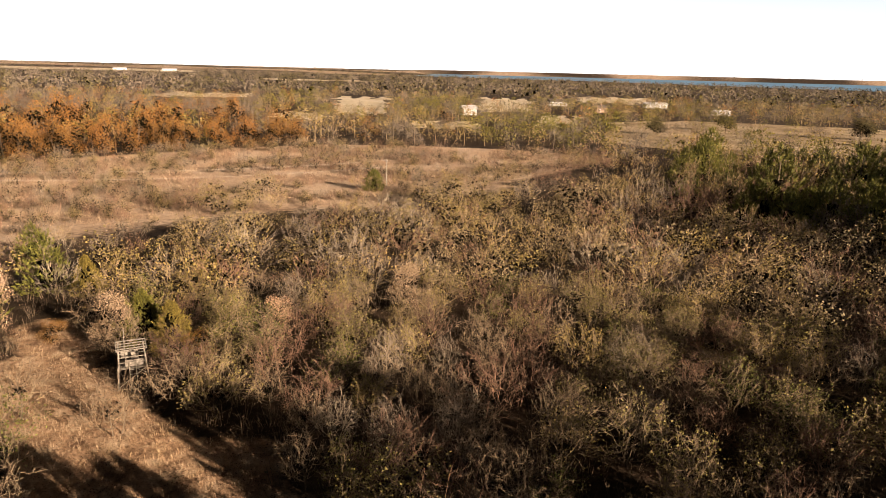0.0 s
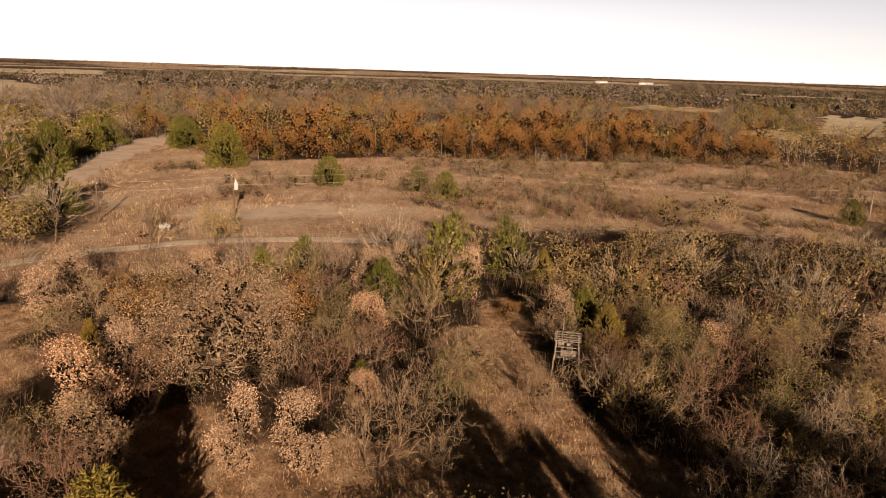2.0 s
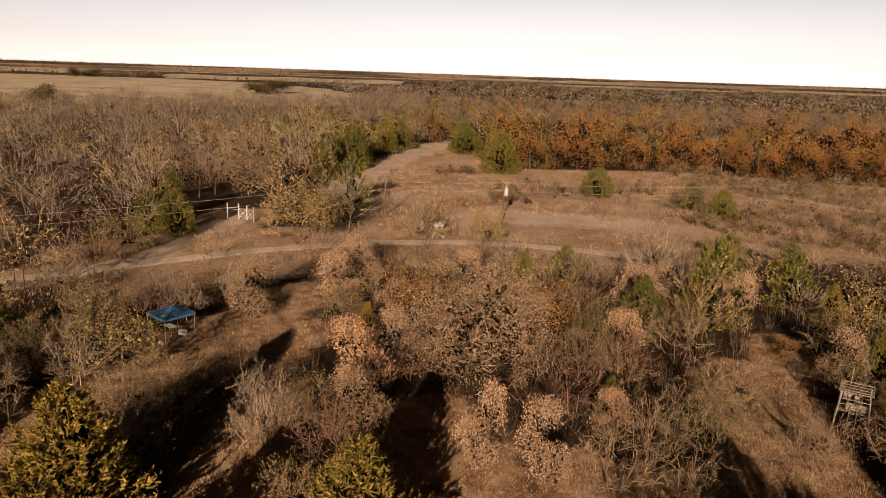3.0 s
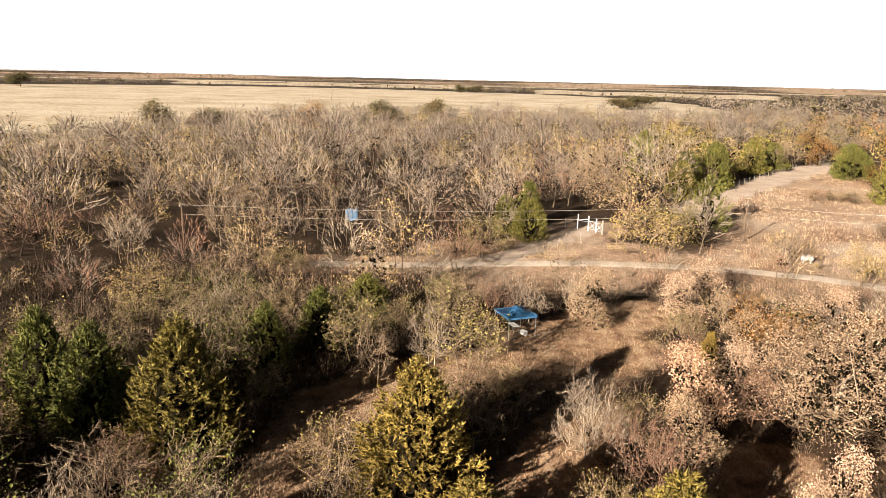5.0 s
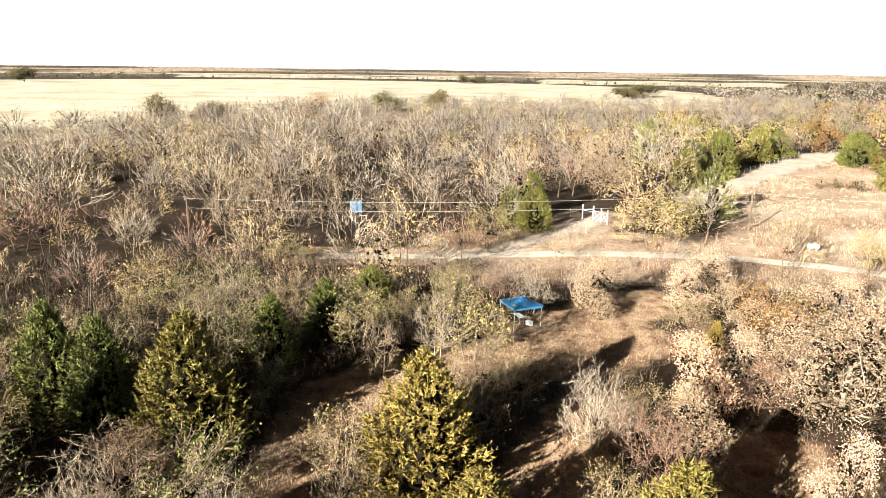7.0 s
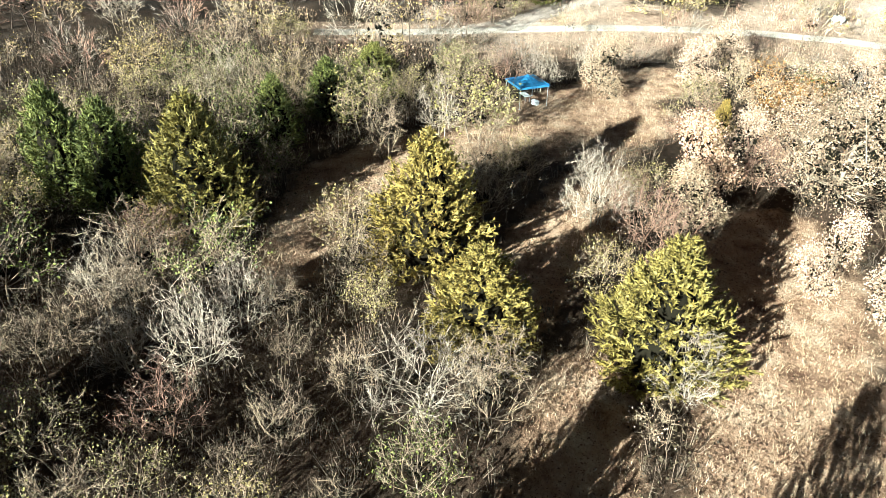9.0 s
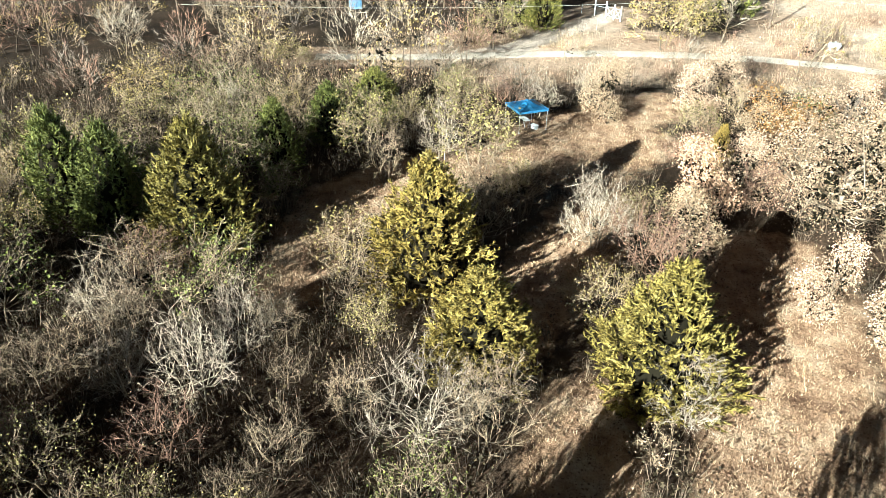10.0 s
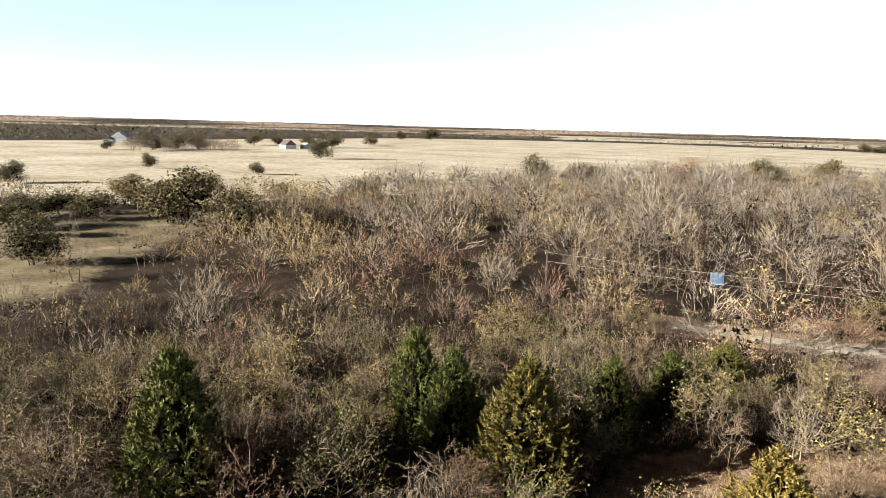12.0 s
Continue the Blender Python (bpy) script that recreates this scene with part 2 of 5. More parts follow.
class Soup:
    """Gathers triangles, each with the slot of its material."""

    def __init__(self):
        self.v, self.f, self.s = [], [], []

    def tube(self, pts, rads, k, slot=0):
        rings = []
        for i, p in enumerate(pts):
            d = (pts[min(i + 1, len(pts) - 1)] - pts[max(i - 1, 0)]).normalized()
            a = d.orthogonal().normalized()
            b = d.cross(a)
            if rads[i] <= 0:
                rings.append([len(self.v)])
                self.v.append(tuple(p))
                continue
            rings.append(list(range(len(self.v), len(self.v) + k)))
            for j in range(k):
                w = 2 * math.pi * j / k
                self.v.append(tuple(p + (a * math.cos(w) + b * math.sin(w)) * rads[i]))
        for lo, hi in zip(rings, rings[1:]):
            for j in range(k):
                n = (j + 1) % k
                if len(hi) == 1:
                    self.f.append((lo[j], lo[n], hi[0]))
                else:
                    self.f += [(lo[j], lo[n], hi[n]), (lo[j], hi[n], hi[j])]
        self.s += [slot] * (len(self.f) - len(self.s))

    def sliver(self, rng, p, tip, width, slot=0):
        """A thin twig that tapers to its tip."""
        d = tip - p
        w = d.cross(Vector((rng.gauss(0, 1), rng.gauss(0, 1), rng.gauss(0, 1))))
        w = w.normalized() * width if w.length > 1e-5 else Vector((width, 0, 0))
        i = len(self.v)
        self.v += [tuple(p - w), tuple(p + w), tuple(tip)]
        self.f.append((i, i + 1, i + 2))
        self.s.append(slot)

    def leaf(self, rng, p, size, slot=1, d=None):
        """A leaf or a small spray of leaves, folded along its rib."""
        u = d if d else Vector((rng.gauss(0, 1), rng.gauss(0, 1), rng.gauss(0, 0.7)))
        u = u.normalized()
        w = u.cross(Vector((rng.gauss(0, 1), rng.gauss(0, 1), rng.gauss(0, 1))))
        w = w.normalized() if w.length > 1e-4 else u.orthogonal().normalized()
        n = u.cross(w) * size * 0.22
        i = len(self.v)
        self.v += [tuple(p), tuple(p + u * size * 0.5 + w * size * 0.36 + n), tuple(p + u * size), tuple(p + u * size * 0.5 - w * size * 0.36 + n)]
        self.f += [(i, i + 1, i + 2), (i, i + 2, i + 3)]
        self.s += [slot, slot]

    def arrays(self):
        return np.array(self.v, np.float32), np.array(self.f, np.int32), np.array(self.s, np.int32)


def bent(rng, p, d, length, n, wob, up):
    """Points along a branch that wanders and turns upward."""
    pts = [p.copy()]
    for _ in range(n):
        d = (d + Vector((rng.gauss(0, wob), rng.gauss(0, wob), rng.gauss(0, wob) + up))).normalized()
        p = p + d * (length / n)
        pts.append(p.copy())
    return pts, d


def along(pts, u):
    i = min(int(u * (len(pts) - 1)), len(pts) - 2)
    w = u * (len(pts) - 1) - i
    return pts[i].lerp(pts[i + 1], w), (pts[i + 1] - pts[i]).normalized()


def jitter(rng, k):
    return Vector((rng.gauss(0, k), rng.gauss(0, k), rng.gauss(0, k)))


def domed(seed, h=6.0, width=5.5, stems=1, limbs=7, subs=4, fuzz=700, reach=0.8, thick=0.013, leaves=0, leaf=0.18, lobes=8, girth=1.0, base=0.22, crook=0.16, core=3, low=False):
    """A tree whose crown is a heap of rounded lobes of fine twigs, with or without leaves, on forking limbs."""
    rng = random.Random(seed)
    wood, crown = Soup(), Soup()
    heads = []
    for i in range(lobes):
        a = i * 2.4 + rng.uniform(-0.5, 0.5)
        z = base + (0.84 - base) * ((i * 0.618 + rng.random() * 0.35) % 1.0)
        out = width * 0.5 * math.sqrt(max(0.05, 1 - ((z - 0.45) / 0.58) ** 2)) * rng.uniform(0.45, 0.78)
        if z > 0.72:
            out *= 0.6
        heads.append((Vector((math.cos(a) * out, math.sin(a) * out, z * h)), width * rng.uniform(0.17, 0.27)))
    for s in range(stems):
        a0 = 6.283 * s / stems + rng.uniform(0, 2)
        lean = (0.10 if stems == 1 else 0.32) * rng.uniform(0.4, 1)
        d = Vector((math.cos(a0) * lean, math.sin(a0) * lean, 1)).normalized()
        n = 2 if low else 4
        pts, _ = bent(rng, Vector((math.cos(a0), math.sin(a0), 0)) * 0.02 * h * (stems > 1) + Vector((0, 0, -0.12)), d, h * rng.uniform(0.5, 0.68), n, crook * 0.5, 0.04)
        r0 = girth * 0.015 * h / (1 if stems == 1 else 1.4)
        wood.tube(pts, [r0 * (1.25 - 0.9 * i / n) for i in range(n + 1)], 3 if low else 5)
        for i in range(s, len(heads), stems):
            c, rad = heads[i]
            p, _ = along(pts, max(0.12, min(0.96, c.z / (h * 0.75) - rng.uniform(0.25, 0.45))))
            mid = p.lerp(c, 0.5) + jitter(rng, rad * 0.35) - Vector((0, 0, rad * 0.25))
            r1 = r0 * rng.uniform(0.38, 0.55)
            if low:
                wood.tube([p, c], [r1, 0], 3)
            else:
                wood.tube([p, mid, c, c + (c - mid).normalized() * rad * 0.8], [r1, r1 * 0.7, r1 * 0.42, r1 * 0.12], 4)
                for _ in range(subs):
                    q = mid.lerp(c, rng.uniform(0.2, 1.0))
                    e = c + Vector((rng.gauss(0, 1), rng.gauss(0, 1), rng.gauss(0.35, 0.8))).normalized() * rad * rng.uniform(0.8, 1.15)
                    r2 = max(0.014, r1 * 0.36)
                    crown.tube([q, q.lerp(e, 0.5) + jitter(rng, rad * 0.16), e], [r2, r2 * 0.6, 0], 3, 0)
    total = sum(r * r for _, r in heads)
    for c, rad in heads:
        # near-black chips paint the shade inside each lobe
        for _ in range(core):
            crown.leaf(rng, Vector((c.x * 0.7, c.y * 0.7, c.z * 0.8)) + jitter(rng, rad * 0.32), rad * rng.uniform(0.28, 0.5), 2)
        for _ in range(int(fuzz * rad * rad / total)):
            n = Vector((rng.gauss(0, 1), rng.gauss(0, 1), rng.gauss(0.25, 0.9))).normalized()
            p = c + n * rad * rng.uniform(0.35, 0.95)
            d = (n + jitter(rng, 0.45) + Vector((0, 0, 0.35))).normalized()
            tip = p + d * reach * rng.uniform(0.5, 1.1)
            crown.sliver(rng, p, tip, thick)
            if not low:
                q = p.lerp(tip, rng.uniform(0.25, 0.6))
                crown.sliver(rng, q, q + (d + jitter(rng, 0.65)).normalized() * reach * rng.uniform(0.3, 0.6), thick * 0.8)
        for _ in range(int(leaves * rad * rad / total)):
            n = Vector((rng.gauss(0, 1), rng.gauss(0, 1), rng.gauss(0.2, 0.9))).normalized()
            crown.leaf(rng, c + n * rad * rng.uniform(0.55, 1.25), leaf * rng.uniform(0.6, 1.35))
    return wood, crown


def fan(seed, h=6.0, width=5.5, stems=1, limbs=14, fuzz=500, reach=0.8, thick=0.016, leaves=0, leaf=0.15, girth=1.0, base=0.3, core=44, low=False):
    """A leafless or thinly leaved tree: crooked limbs from a low fork divide again and again towards a rounded, uneven crown."""
    rng = random.Random(seed)
    wood, crown = Soup(), Soup()
    mid = Vector((0, 0, h * (base + 0.12)))
    lumps = [(Vector((rng.gauss(0, 1), rng.gauss(0, 1), rng.gauss(0.4, 0.7))).normalized(), rng.uniform(-0.32, 0.24)) for _ in range(9)]

    def shell(n, k):
        swell = 1.0 + sum(a * max(0.0, n.dot(d)) ** 6 for d, a in lumps)
        return mid + Vector((n.x * width * 0.5, n.y * width * 0.5, n.z * (h - mid.z if n.z > 0 else mid.z * 0.7))) * swell * k

    for s in range(stems):
        a0 = 6.283 * s / stems + rng.uniform(0, 2)
        foot = Vector((math.cos(a0), math.sin(a0), 0)) * 0.06 * width * (stems > 1)
        r0 = girth * 0.0125 * h / (1 if stems == 1 else 1.35)
        pts, _ = bent(rng, foot + Vector((0, 0, -0.12)), Vector((math.cos(a0) * 0.2 * (stems > 1), math.sin(a0) * 0.2 * (stems > 1), 1)).normalized(), h * rng.uniform(0.42, 0.55), 2 if low else 4, 0.09, 0.02)
        n = len(pts) - 1
        wood.tube(pts, [r0 * (1.25 - 0.95 * i / n) for i in range(n + 1)], 3 if low else 5)
        for i in range(limbs // stems):
            u = (i + rng.random()) / (limbs // stems)
            z = 1 - (1.0 if low else 1.15) * u if rng.random() < 0.8 else rng.uniform(0, 1)
            az = a0 + i * 2.4 + rng.uniform(-0.5, 0.5)
            c = math.sqrt(max(0.0, 1 - z * z))
            nrm = Vector((c * math.cos(az), c * math.sin(az), z))
            p, _ = along(pts, min(0.97, 0.2 + 0.3 * rng.random() + 0.45 * max(0.0, z)))
            e = shell(nrm, rng.uniform(0.74, 0.98))
            bow = Vector((nrm.x, nrm.y, 0)) * width * 0.06 - Vector((0, 0, 0.04 * h))
            q1 = p.lerp(e, 0.34) + bow + jitter(rng, 0.025 * h)
            q2 = p.lerp(e, 0.68) + bow * 0.7 + jitter(rng, 0.035 * h)
            limb = [p, q1, q2, e]
            r1 = r0 * rng.uniform(0.26, 0.4)
            if low:
                wood.tube([p, q1, e], [r1 * 0.7, r1 * 0.45, 0], 3)
            else:
                wood.tube(limb, [r1, r1 * 0.72, r1 * 0.46, thick * 0.6], 4)
            subs = max(3, fuzz // (limbs * 6))
            for k in range(subs):
                f, fd = along(limb, 0.22 + 0.76 * (k + rng.random()) / subs)
                m = (nrm + jitter(rng, 0.42 if low else 0.55)).normalized()
                goal = shell(m, rng.uniform(0.82, 1.04))
                l2 = min((goal - f).length, width * rng.uniform(0.22, 0.4))
                sub, sd = bent(rng, f, ((goal - f).normalized() + fd * 0.4).normalized(), l2, 2, 0.3, 0.06)
                if low:
                    crown.sliver(rng, sub[0], sub[-1], thick)
                else:
                    crown.tube(sub, [thick * 1.3, thick * 0.9, thick * 0.3], 3, 0)
                for _ in range(7):
                    g, gd = along(sub, rng.uniform(0.15, 1.0))
                    t = (gd * 0.5 + nrm * 0.7 + jitter(rng, 0.3) + Vector((0, 0, 0.3))).normalized() if low else (gd + jitter(rng, 0.5) + Vector((0, 0, 0.3))).normalized()
                    l3 = reach * rng.uniform(0.45, 1.0)
                    bend = g + t * l3 * 0.55
                    tip = bend + (t + jitter(rng, 0.15 if low else 0.4)).normalized() * l3 * 0.5
                    crown.sliver(rng, g, tip, thick)
                    if not low:
                        crown.sliver(rng, bend, bend + (t + jitter(rng, 0.7)).normalized() * l3 * rng.uniform(0.35, 0.6), thick * 0.8)
                    if leaves and rng.random() < leaves / fuzz:
                        for _ in range(1 if low else 2):
                            crown.leaf(rng, tip + jitter(rng, leaf * 1.2), leaf * rng.uniform(0.6, 1.3))
    # near-black chips low in the crown paint its inner shade
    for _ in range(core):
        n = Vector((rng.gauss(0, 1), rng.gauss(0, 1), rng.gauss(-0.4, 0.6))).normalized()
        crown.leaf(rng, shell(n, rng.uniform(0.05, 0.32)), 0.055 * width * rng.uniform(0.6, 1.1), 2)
    return wood, crown


def cedar(seed, h=8.0, width=6.0, n=800, size=1.0, bushy=0.0, low=False):
    """An eastern cedar: ragged tiers of upswept feathery sprays over a heart painted dark as shade, with one or more
    pointed leaders.
    """
    rng = random.Random(seed)
    wood, crown = Soup(), Soup()
    wood.tube([Vector((0, 0, -0.1)), Vector((0.03 * h * rng.uniform(-1, 1), 0, h * 0.5)), Vector((0, 0, h * 0.9))], [0.018 * h, 0.011 * h, 0.003 * h], 5)
    lobes = [(rng.uniform(0, 6.28), rng.uniform(0.0, 0.8), rng.uniform(-0.55, 0.45)) for _ in range(26)]

    def reachy(u, az):
        prof = (1 - u) ** (0.66 - 0.3 * bushy) * min(1.0, 0.78 + u * 1.4)
        swell = 1.0
        for la, lu, ls in lobes:
            da = abs((az - la + math.pi) % (2 * math.pi) - math.pi)
            swell += ls * math.exp(-((da / 0.36) ** 2) - ((u - lu) / 0.1) ** 2)
        return width * 0.5 * prof * max(0.35, swell)

    # the heart: a near-black shell, added to stop light and paint the shade within
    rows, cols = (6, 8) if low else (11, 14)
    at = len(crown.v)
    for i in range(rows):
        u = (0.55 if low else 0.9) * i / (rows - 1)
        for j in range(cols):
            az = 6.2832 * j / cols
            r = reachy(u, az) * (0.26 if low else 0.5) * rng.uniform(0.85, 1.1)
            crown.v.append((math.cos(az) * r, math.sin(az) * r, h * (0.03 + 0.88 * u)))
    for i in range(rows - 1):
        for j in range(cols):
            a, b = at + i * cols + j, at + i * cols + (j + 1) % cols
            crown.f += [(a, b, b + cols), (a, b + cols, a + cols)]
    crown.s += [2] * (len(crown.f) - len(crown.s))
    per = 5 if low else 11
    for i in range(n // per):
        u = rng.random() ** 1.35
        az = rng.uniform(0, 6.283)
        out = reachy(min(u, 0.99), az) * (1.06 - 0.52 * rng.random() ** 1.3)
        p = Vector((math.cos(az) * out, math.sin(az) * out, h * (0.02 + 0.9 * u)))
        axis = (Vector((math.cos(az), math.sin(az), 0)) * (0.75 - 0.4 * u) + Vector((0, 0, 0.5 + 0.7 * u)) + jitter(rng, 0.28)).normalized()
        long = size * rng.uniform(0.8, 1.6)
        for k in range(per):
            w = k / per
            f = p + axis * long * (w - 0.35)
            d = (axis * 0.9 + jitter(rng, 0.42)).normalized()
            l = long * rng.uniform(0.3, 0.52) * (1.1 - 0.5 * w)
            if low:
                crown.sliver(rng, f, f + d * l * 1.35, l * 0.26, 1)
                crown.sliver(rng, f, f + (d + jitter(rng, 0.5)).normalized() * l, l * 0.22, 1)
            else:
                crown.sliver(rng, f, f + d * l, l * 0.19, 1)
                g = f + d * l * 0.35
                crown.sliver(rng, g, g + (d + jitter(rng, 0.5)).normalized() * l * 0.7, l * 0.16, 1)
    for k in range(1 if low else 5):
        lead = Vector((0, 0, h * 0.86)) if k == 0 else Vector((rng.gauss(0, 0.1) * width, rng.gauss(0, 0.1) * width, h * rng.uniform(0.68, 0.82)))
        for _ in range(14):
            f = lead + Vector((rng.gauss(0, 0.05), rng.gauss(0, 0.05), rng.uniform(-0.05, 0.14) * h))
            crown.sliver(rng, f, f + (Vector((0, 0, 1)) + jitter(rng, 0.3)).normalized() * size * 0.7, size * 0.07, 1)
    return wood, crown


def far_tree(seed, h, width, n, size, spikes=0, heart=0):
    """A tree seen from afar: a loose crown of leaf sprays over a few stems."""
    rng = random.Random(seed)
    s = Soup()
    for i in range(spikes):
        m = Vector((rng.gauss(0, 1), rng.gauss(0, 1), rng.gauss(0.45, 0.8))).normalized()
        b = Vector((m.x * width * 0.2, m.y * width * 0.2, h * (0.45 + 0.2 * m.z)))
        e = Vector((m.x * width * 0.5, m.y * width * 0.5, h * (0.5 + 0.5 * m.z))) * rng.uniform(0.85, 1.08)
        s.sliver(rng, b, e + jitter(rng, 0.4), 0.07)
    s.tube([Vector((0, 0, -0.2)), Vector((0, 0, h * 0.75))], [0.014 * h, 0.004 * h], 3, 0)
    for i in range(n):
        z = rng.random()
        a = rng.uniform(0, 6.283)
        r = width * 0.5 * math.sqrt(max(0.03, 1 - (2 * z - 0.85) ** 2 / 1.4)) * rng.uniform(0.4, 1.05)
        s.leaf(rng, Vector((math.cos(a) * r, math.sin(a) * r, h * (0.16 + 0.8 * z))), size * rng.uniform(0.6, 1.4))
    # the heart's large dark faces stand for shade low in the crown
    for i in range(heart):
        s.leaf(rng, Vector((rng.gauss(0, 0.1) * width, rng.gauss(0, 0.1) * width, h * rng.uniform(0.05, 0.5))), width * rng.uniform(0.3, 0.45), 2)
    return s


def strewn(name, templates, spots, mats, label, category):
    """Many like things in one mesh: templates set at spots (x, y, z, turn, size)."""
    vs, fs, ss, at = [], [], [], 0
    spots = np.asarray(spots, np.float64)
    for k, (v, f, s) in enumerate(templates):
        sel = spots[k::len(templates)]
        if not len(sel):
            continue
        c, n, z = np.cos(sel[:, 3]), np.sin(sel[:, 3]), sel[:, 4]
        x = (v[None, :, 0] * c[:, None] - v[None, :, 1] * n[:, None]) * z[:, None] + sel[:, 0, None]
        y = (v[None, :, 0] * n[:, None] + v[None, :, 1] * c[:, None]) * z[:, None] + sel[:, 1, None]
        h = v[None, :, 2] * z[:, None] + sel[:, 2, None]
        vs.append(np.stack([x, y, h], -1).reshape(-1, 3))
        fs.append((f[None] + (np.arange(len(sel)) * len(v))[:, None, None] + at).reshape(-1, 3))
        ss.append(np.tile(s, len(sel)))
        at += len(sel) * len(v)
    if not vs:
        return None
    ob = new(name, mesh(name, np.concatenate(vs), np.concatenate(fs), mats, np.concatenate(ss)))
    return tagged(ob, label, category, kind="stuff")


# ---- plan ----
def polar(az, r):
    """A point r metres from under the eye, az degrees to the left of the first view."""
    return (-math.sin(radians(az)) * r, math.cos(radians(az)) * r)


def azimuth(x, y):
    return math.degrees(math.atan2(-x, y))


def inside(poly, x, y):
    hit = False
    for (x0, y0), (x1, y1) in zip(poly, poly[1:] + poly[:1]):
        if (y0 > y) != (y1 > y) and x < x0 + (y - y0) * (x1 - x0) / (y1 - y0):
            hit = not hit
    return hit


def off_line(pts, x, y):
    best = 1e9
    for (x0, y0), (x1, y1) in zip(pts, pts[1:]):
        dx, dy = x1 - x0, y1 - y0
        u = max(0.0, min(1.0, ((x - x0) * dx + (y - y0) * dy) / (dx * dx + dy * dy)))
        best = min(best, math.hypot(x - x0 - u * dx, y - y0 - u * dy))
    return best


LANE = [(-89, -13), (-89, -6), (-89, 1), (-89.5, 9), (-90, 18), (-90, 26), (-89, 35), (-87.5, 44), (-84, 53), (-78, 61), (-72, 67), (-66, 72), (-60, 77)]
DRIVE = [(-90, 8), (-94, 14), (-101, 20), (-108, 26), (-114, 31)]
UPPER_PATH = [(-130, 55), (-139, 61), (-155, 74), (-174, 92), (-192, 110), (-210, 127), (-232, 147)]
MEADOW = [(-96, 44), (-120, 55), (-139, 66), (-158, 82), (-176, 99), (-200, 122), (-172, 117), (-150, 107), (-141, 124), (-128, 152), (-102, 170), (-82, 188), (-60, 209),
          (-38, 224), (-10, 226), (20, 222), (52, 205), (32, 176), (9, 148), (-14, 127), (-32, 120), (-47, 108), (-62, 92), (-74, 73), (-86, 57)]
PASTURE_EDGE = [polar(a, r) for a, r in ((152, 235), (144, 215), (136, 205), (130, 222), (124, 235), (118, 250), (112, 285), (105, 340), (98, 400), (90, 440), (80, 455), (71, 470), (66, 500), (64, 640),
                                         (68, 900), (73, 1150), (80, 1300), (91, 1420), (100, 1480), (110, 1420), (120, 1300), (128, 1060), (136, 900), (144, 800), (152, 740))]
YARD = [polar(a, r) for a, r in ((152, 104), (147, 104), (144, 118), (140, 138), (137, 158), (134, 182), (137, 196), (144, 200), (152, 205))]
EAST_YARD = [polar(a, r) for a, r in ((-13, 262), (-20, 236), (-27, 250), (-36, 290), (-38, 400), (-30, 420), (-20, 410), (-14, 380))]
# pale openings stay narrow where shade lies; the dark mould stands for it
OPENINGS = [([(-32, 50), (-25, 43), (-17, 36), (-10, 31)], 4.6), ([(-27, 28), (-13, 38)], 3.6), ([(-48, -5), (-54, 3), (-62, 13), (-70, 25)], 4.2), ([(-60, 20), (-54, 14)], 4.0),
            ([(-38, 23.5), (-27, 19), (-16, 15), (-4, 12)], 4.4), ([(-31, 4), (-38, 9), (-47, 14)], 3.0), ([(-25, 8), (-10, 4)], 2.4), ([(-36, -8), (-46, -7)], 2.4),
            ([(-30, 52), (-36, 60)], 2.6)]


def sheet(name, outline, mat, lift, label):
    """A flat spread of ground cover with a ragged outline."""
    pts = []
    for (x0, y0), (x1, y1) in zip(outline, outline[1:] + outline[:1]):
        n = max(2, int(math.hypot(x1 - x0, y1 - y0) / max(3.0, math.hypot(x0, y0) * 0.02)))
        for i in range(n):
            x, y = x0 + (x1 - x0) * i / n, y0 + (y1 - y0) * i / n
            k = 0.02 * math.hypot(x, y)
            pts.append((x + k * noise.noise(Vector((x / 7, y / 7, 1))), y + k * noise.noise(Vector((x / 7, y / 7, 9)))))
    bm = bmesh.new()
    bm.faces.new([bm.verts.new((x, y, lift + (land(x, y) if mat is PASTURE and math.hypot(x, y) > 3000 else 0.0))) for x, y in pts])
    bmesh.ops.triangulate(bm, faces=bm.faces[:])
    bmesh.ops.recalc_face_normals(bm, faces=bm.faces[:])
    if sum(f.normal.z for f in bm.faces) < 0:
        bmesh.ops.reverse_faces(bm, faces=bm.faces[:])
    me = bpy.data.meshes.new(name)
    bm.to_mesh(me)
    me.materials.append(mat)
    return tagged(new(name, me), label, kind="structure")


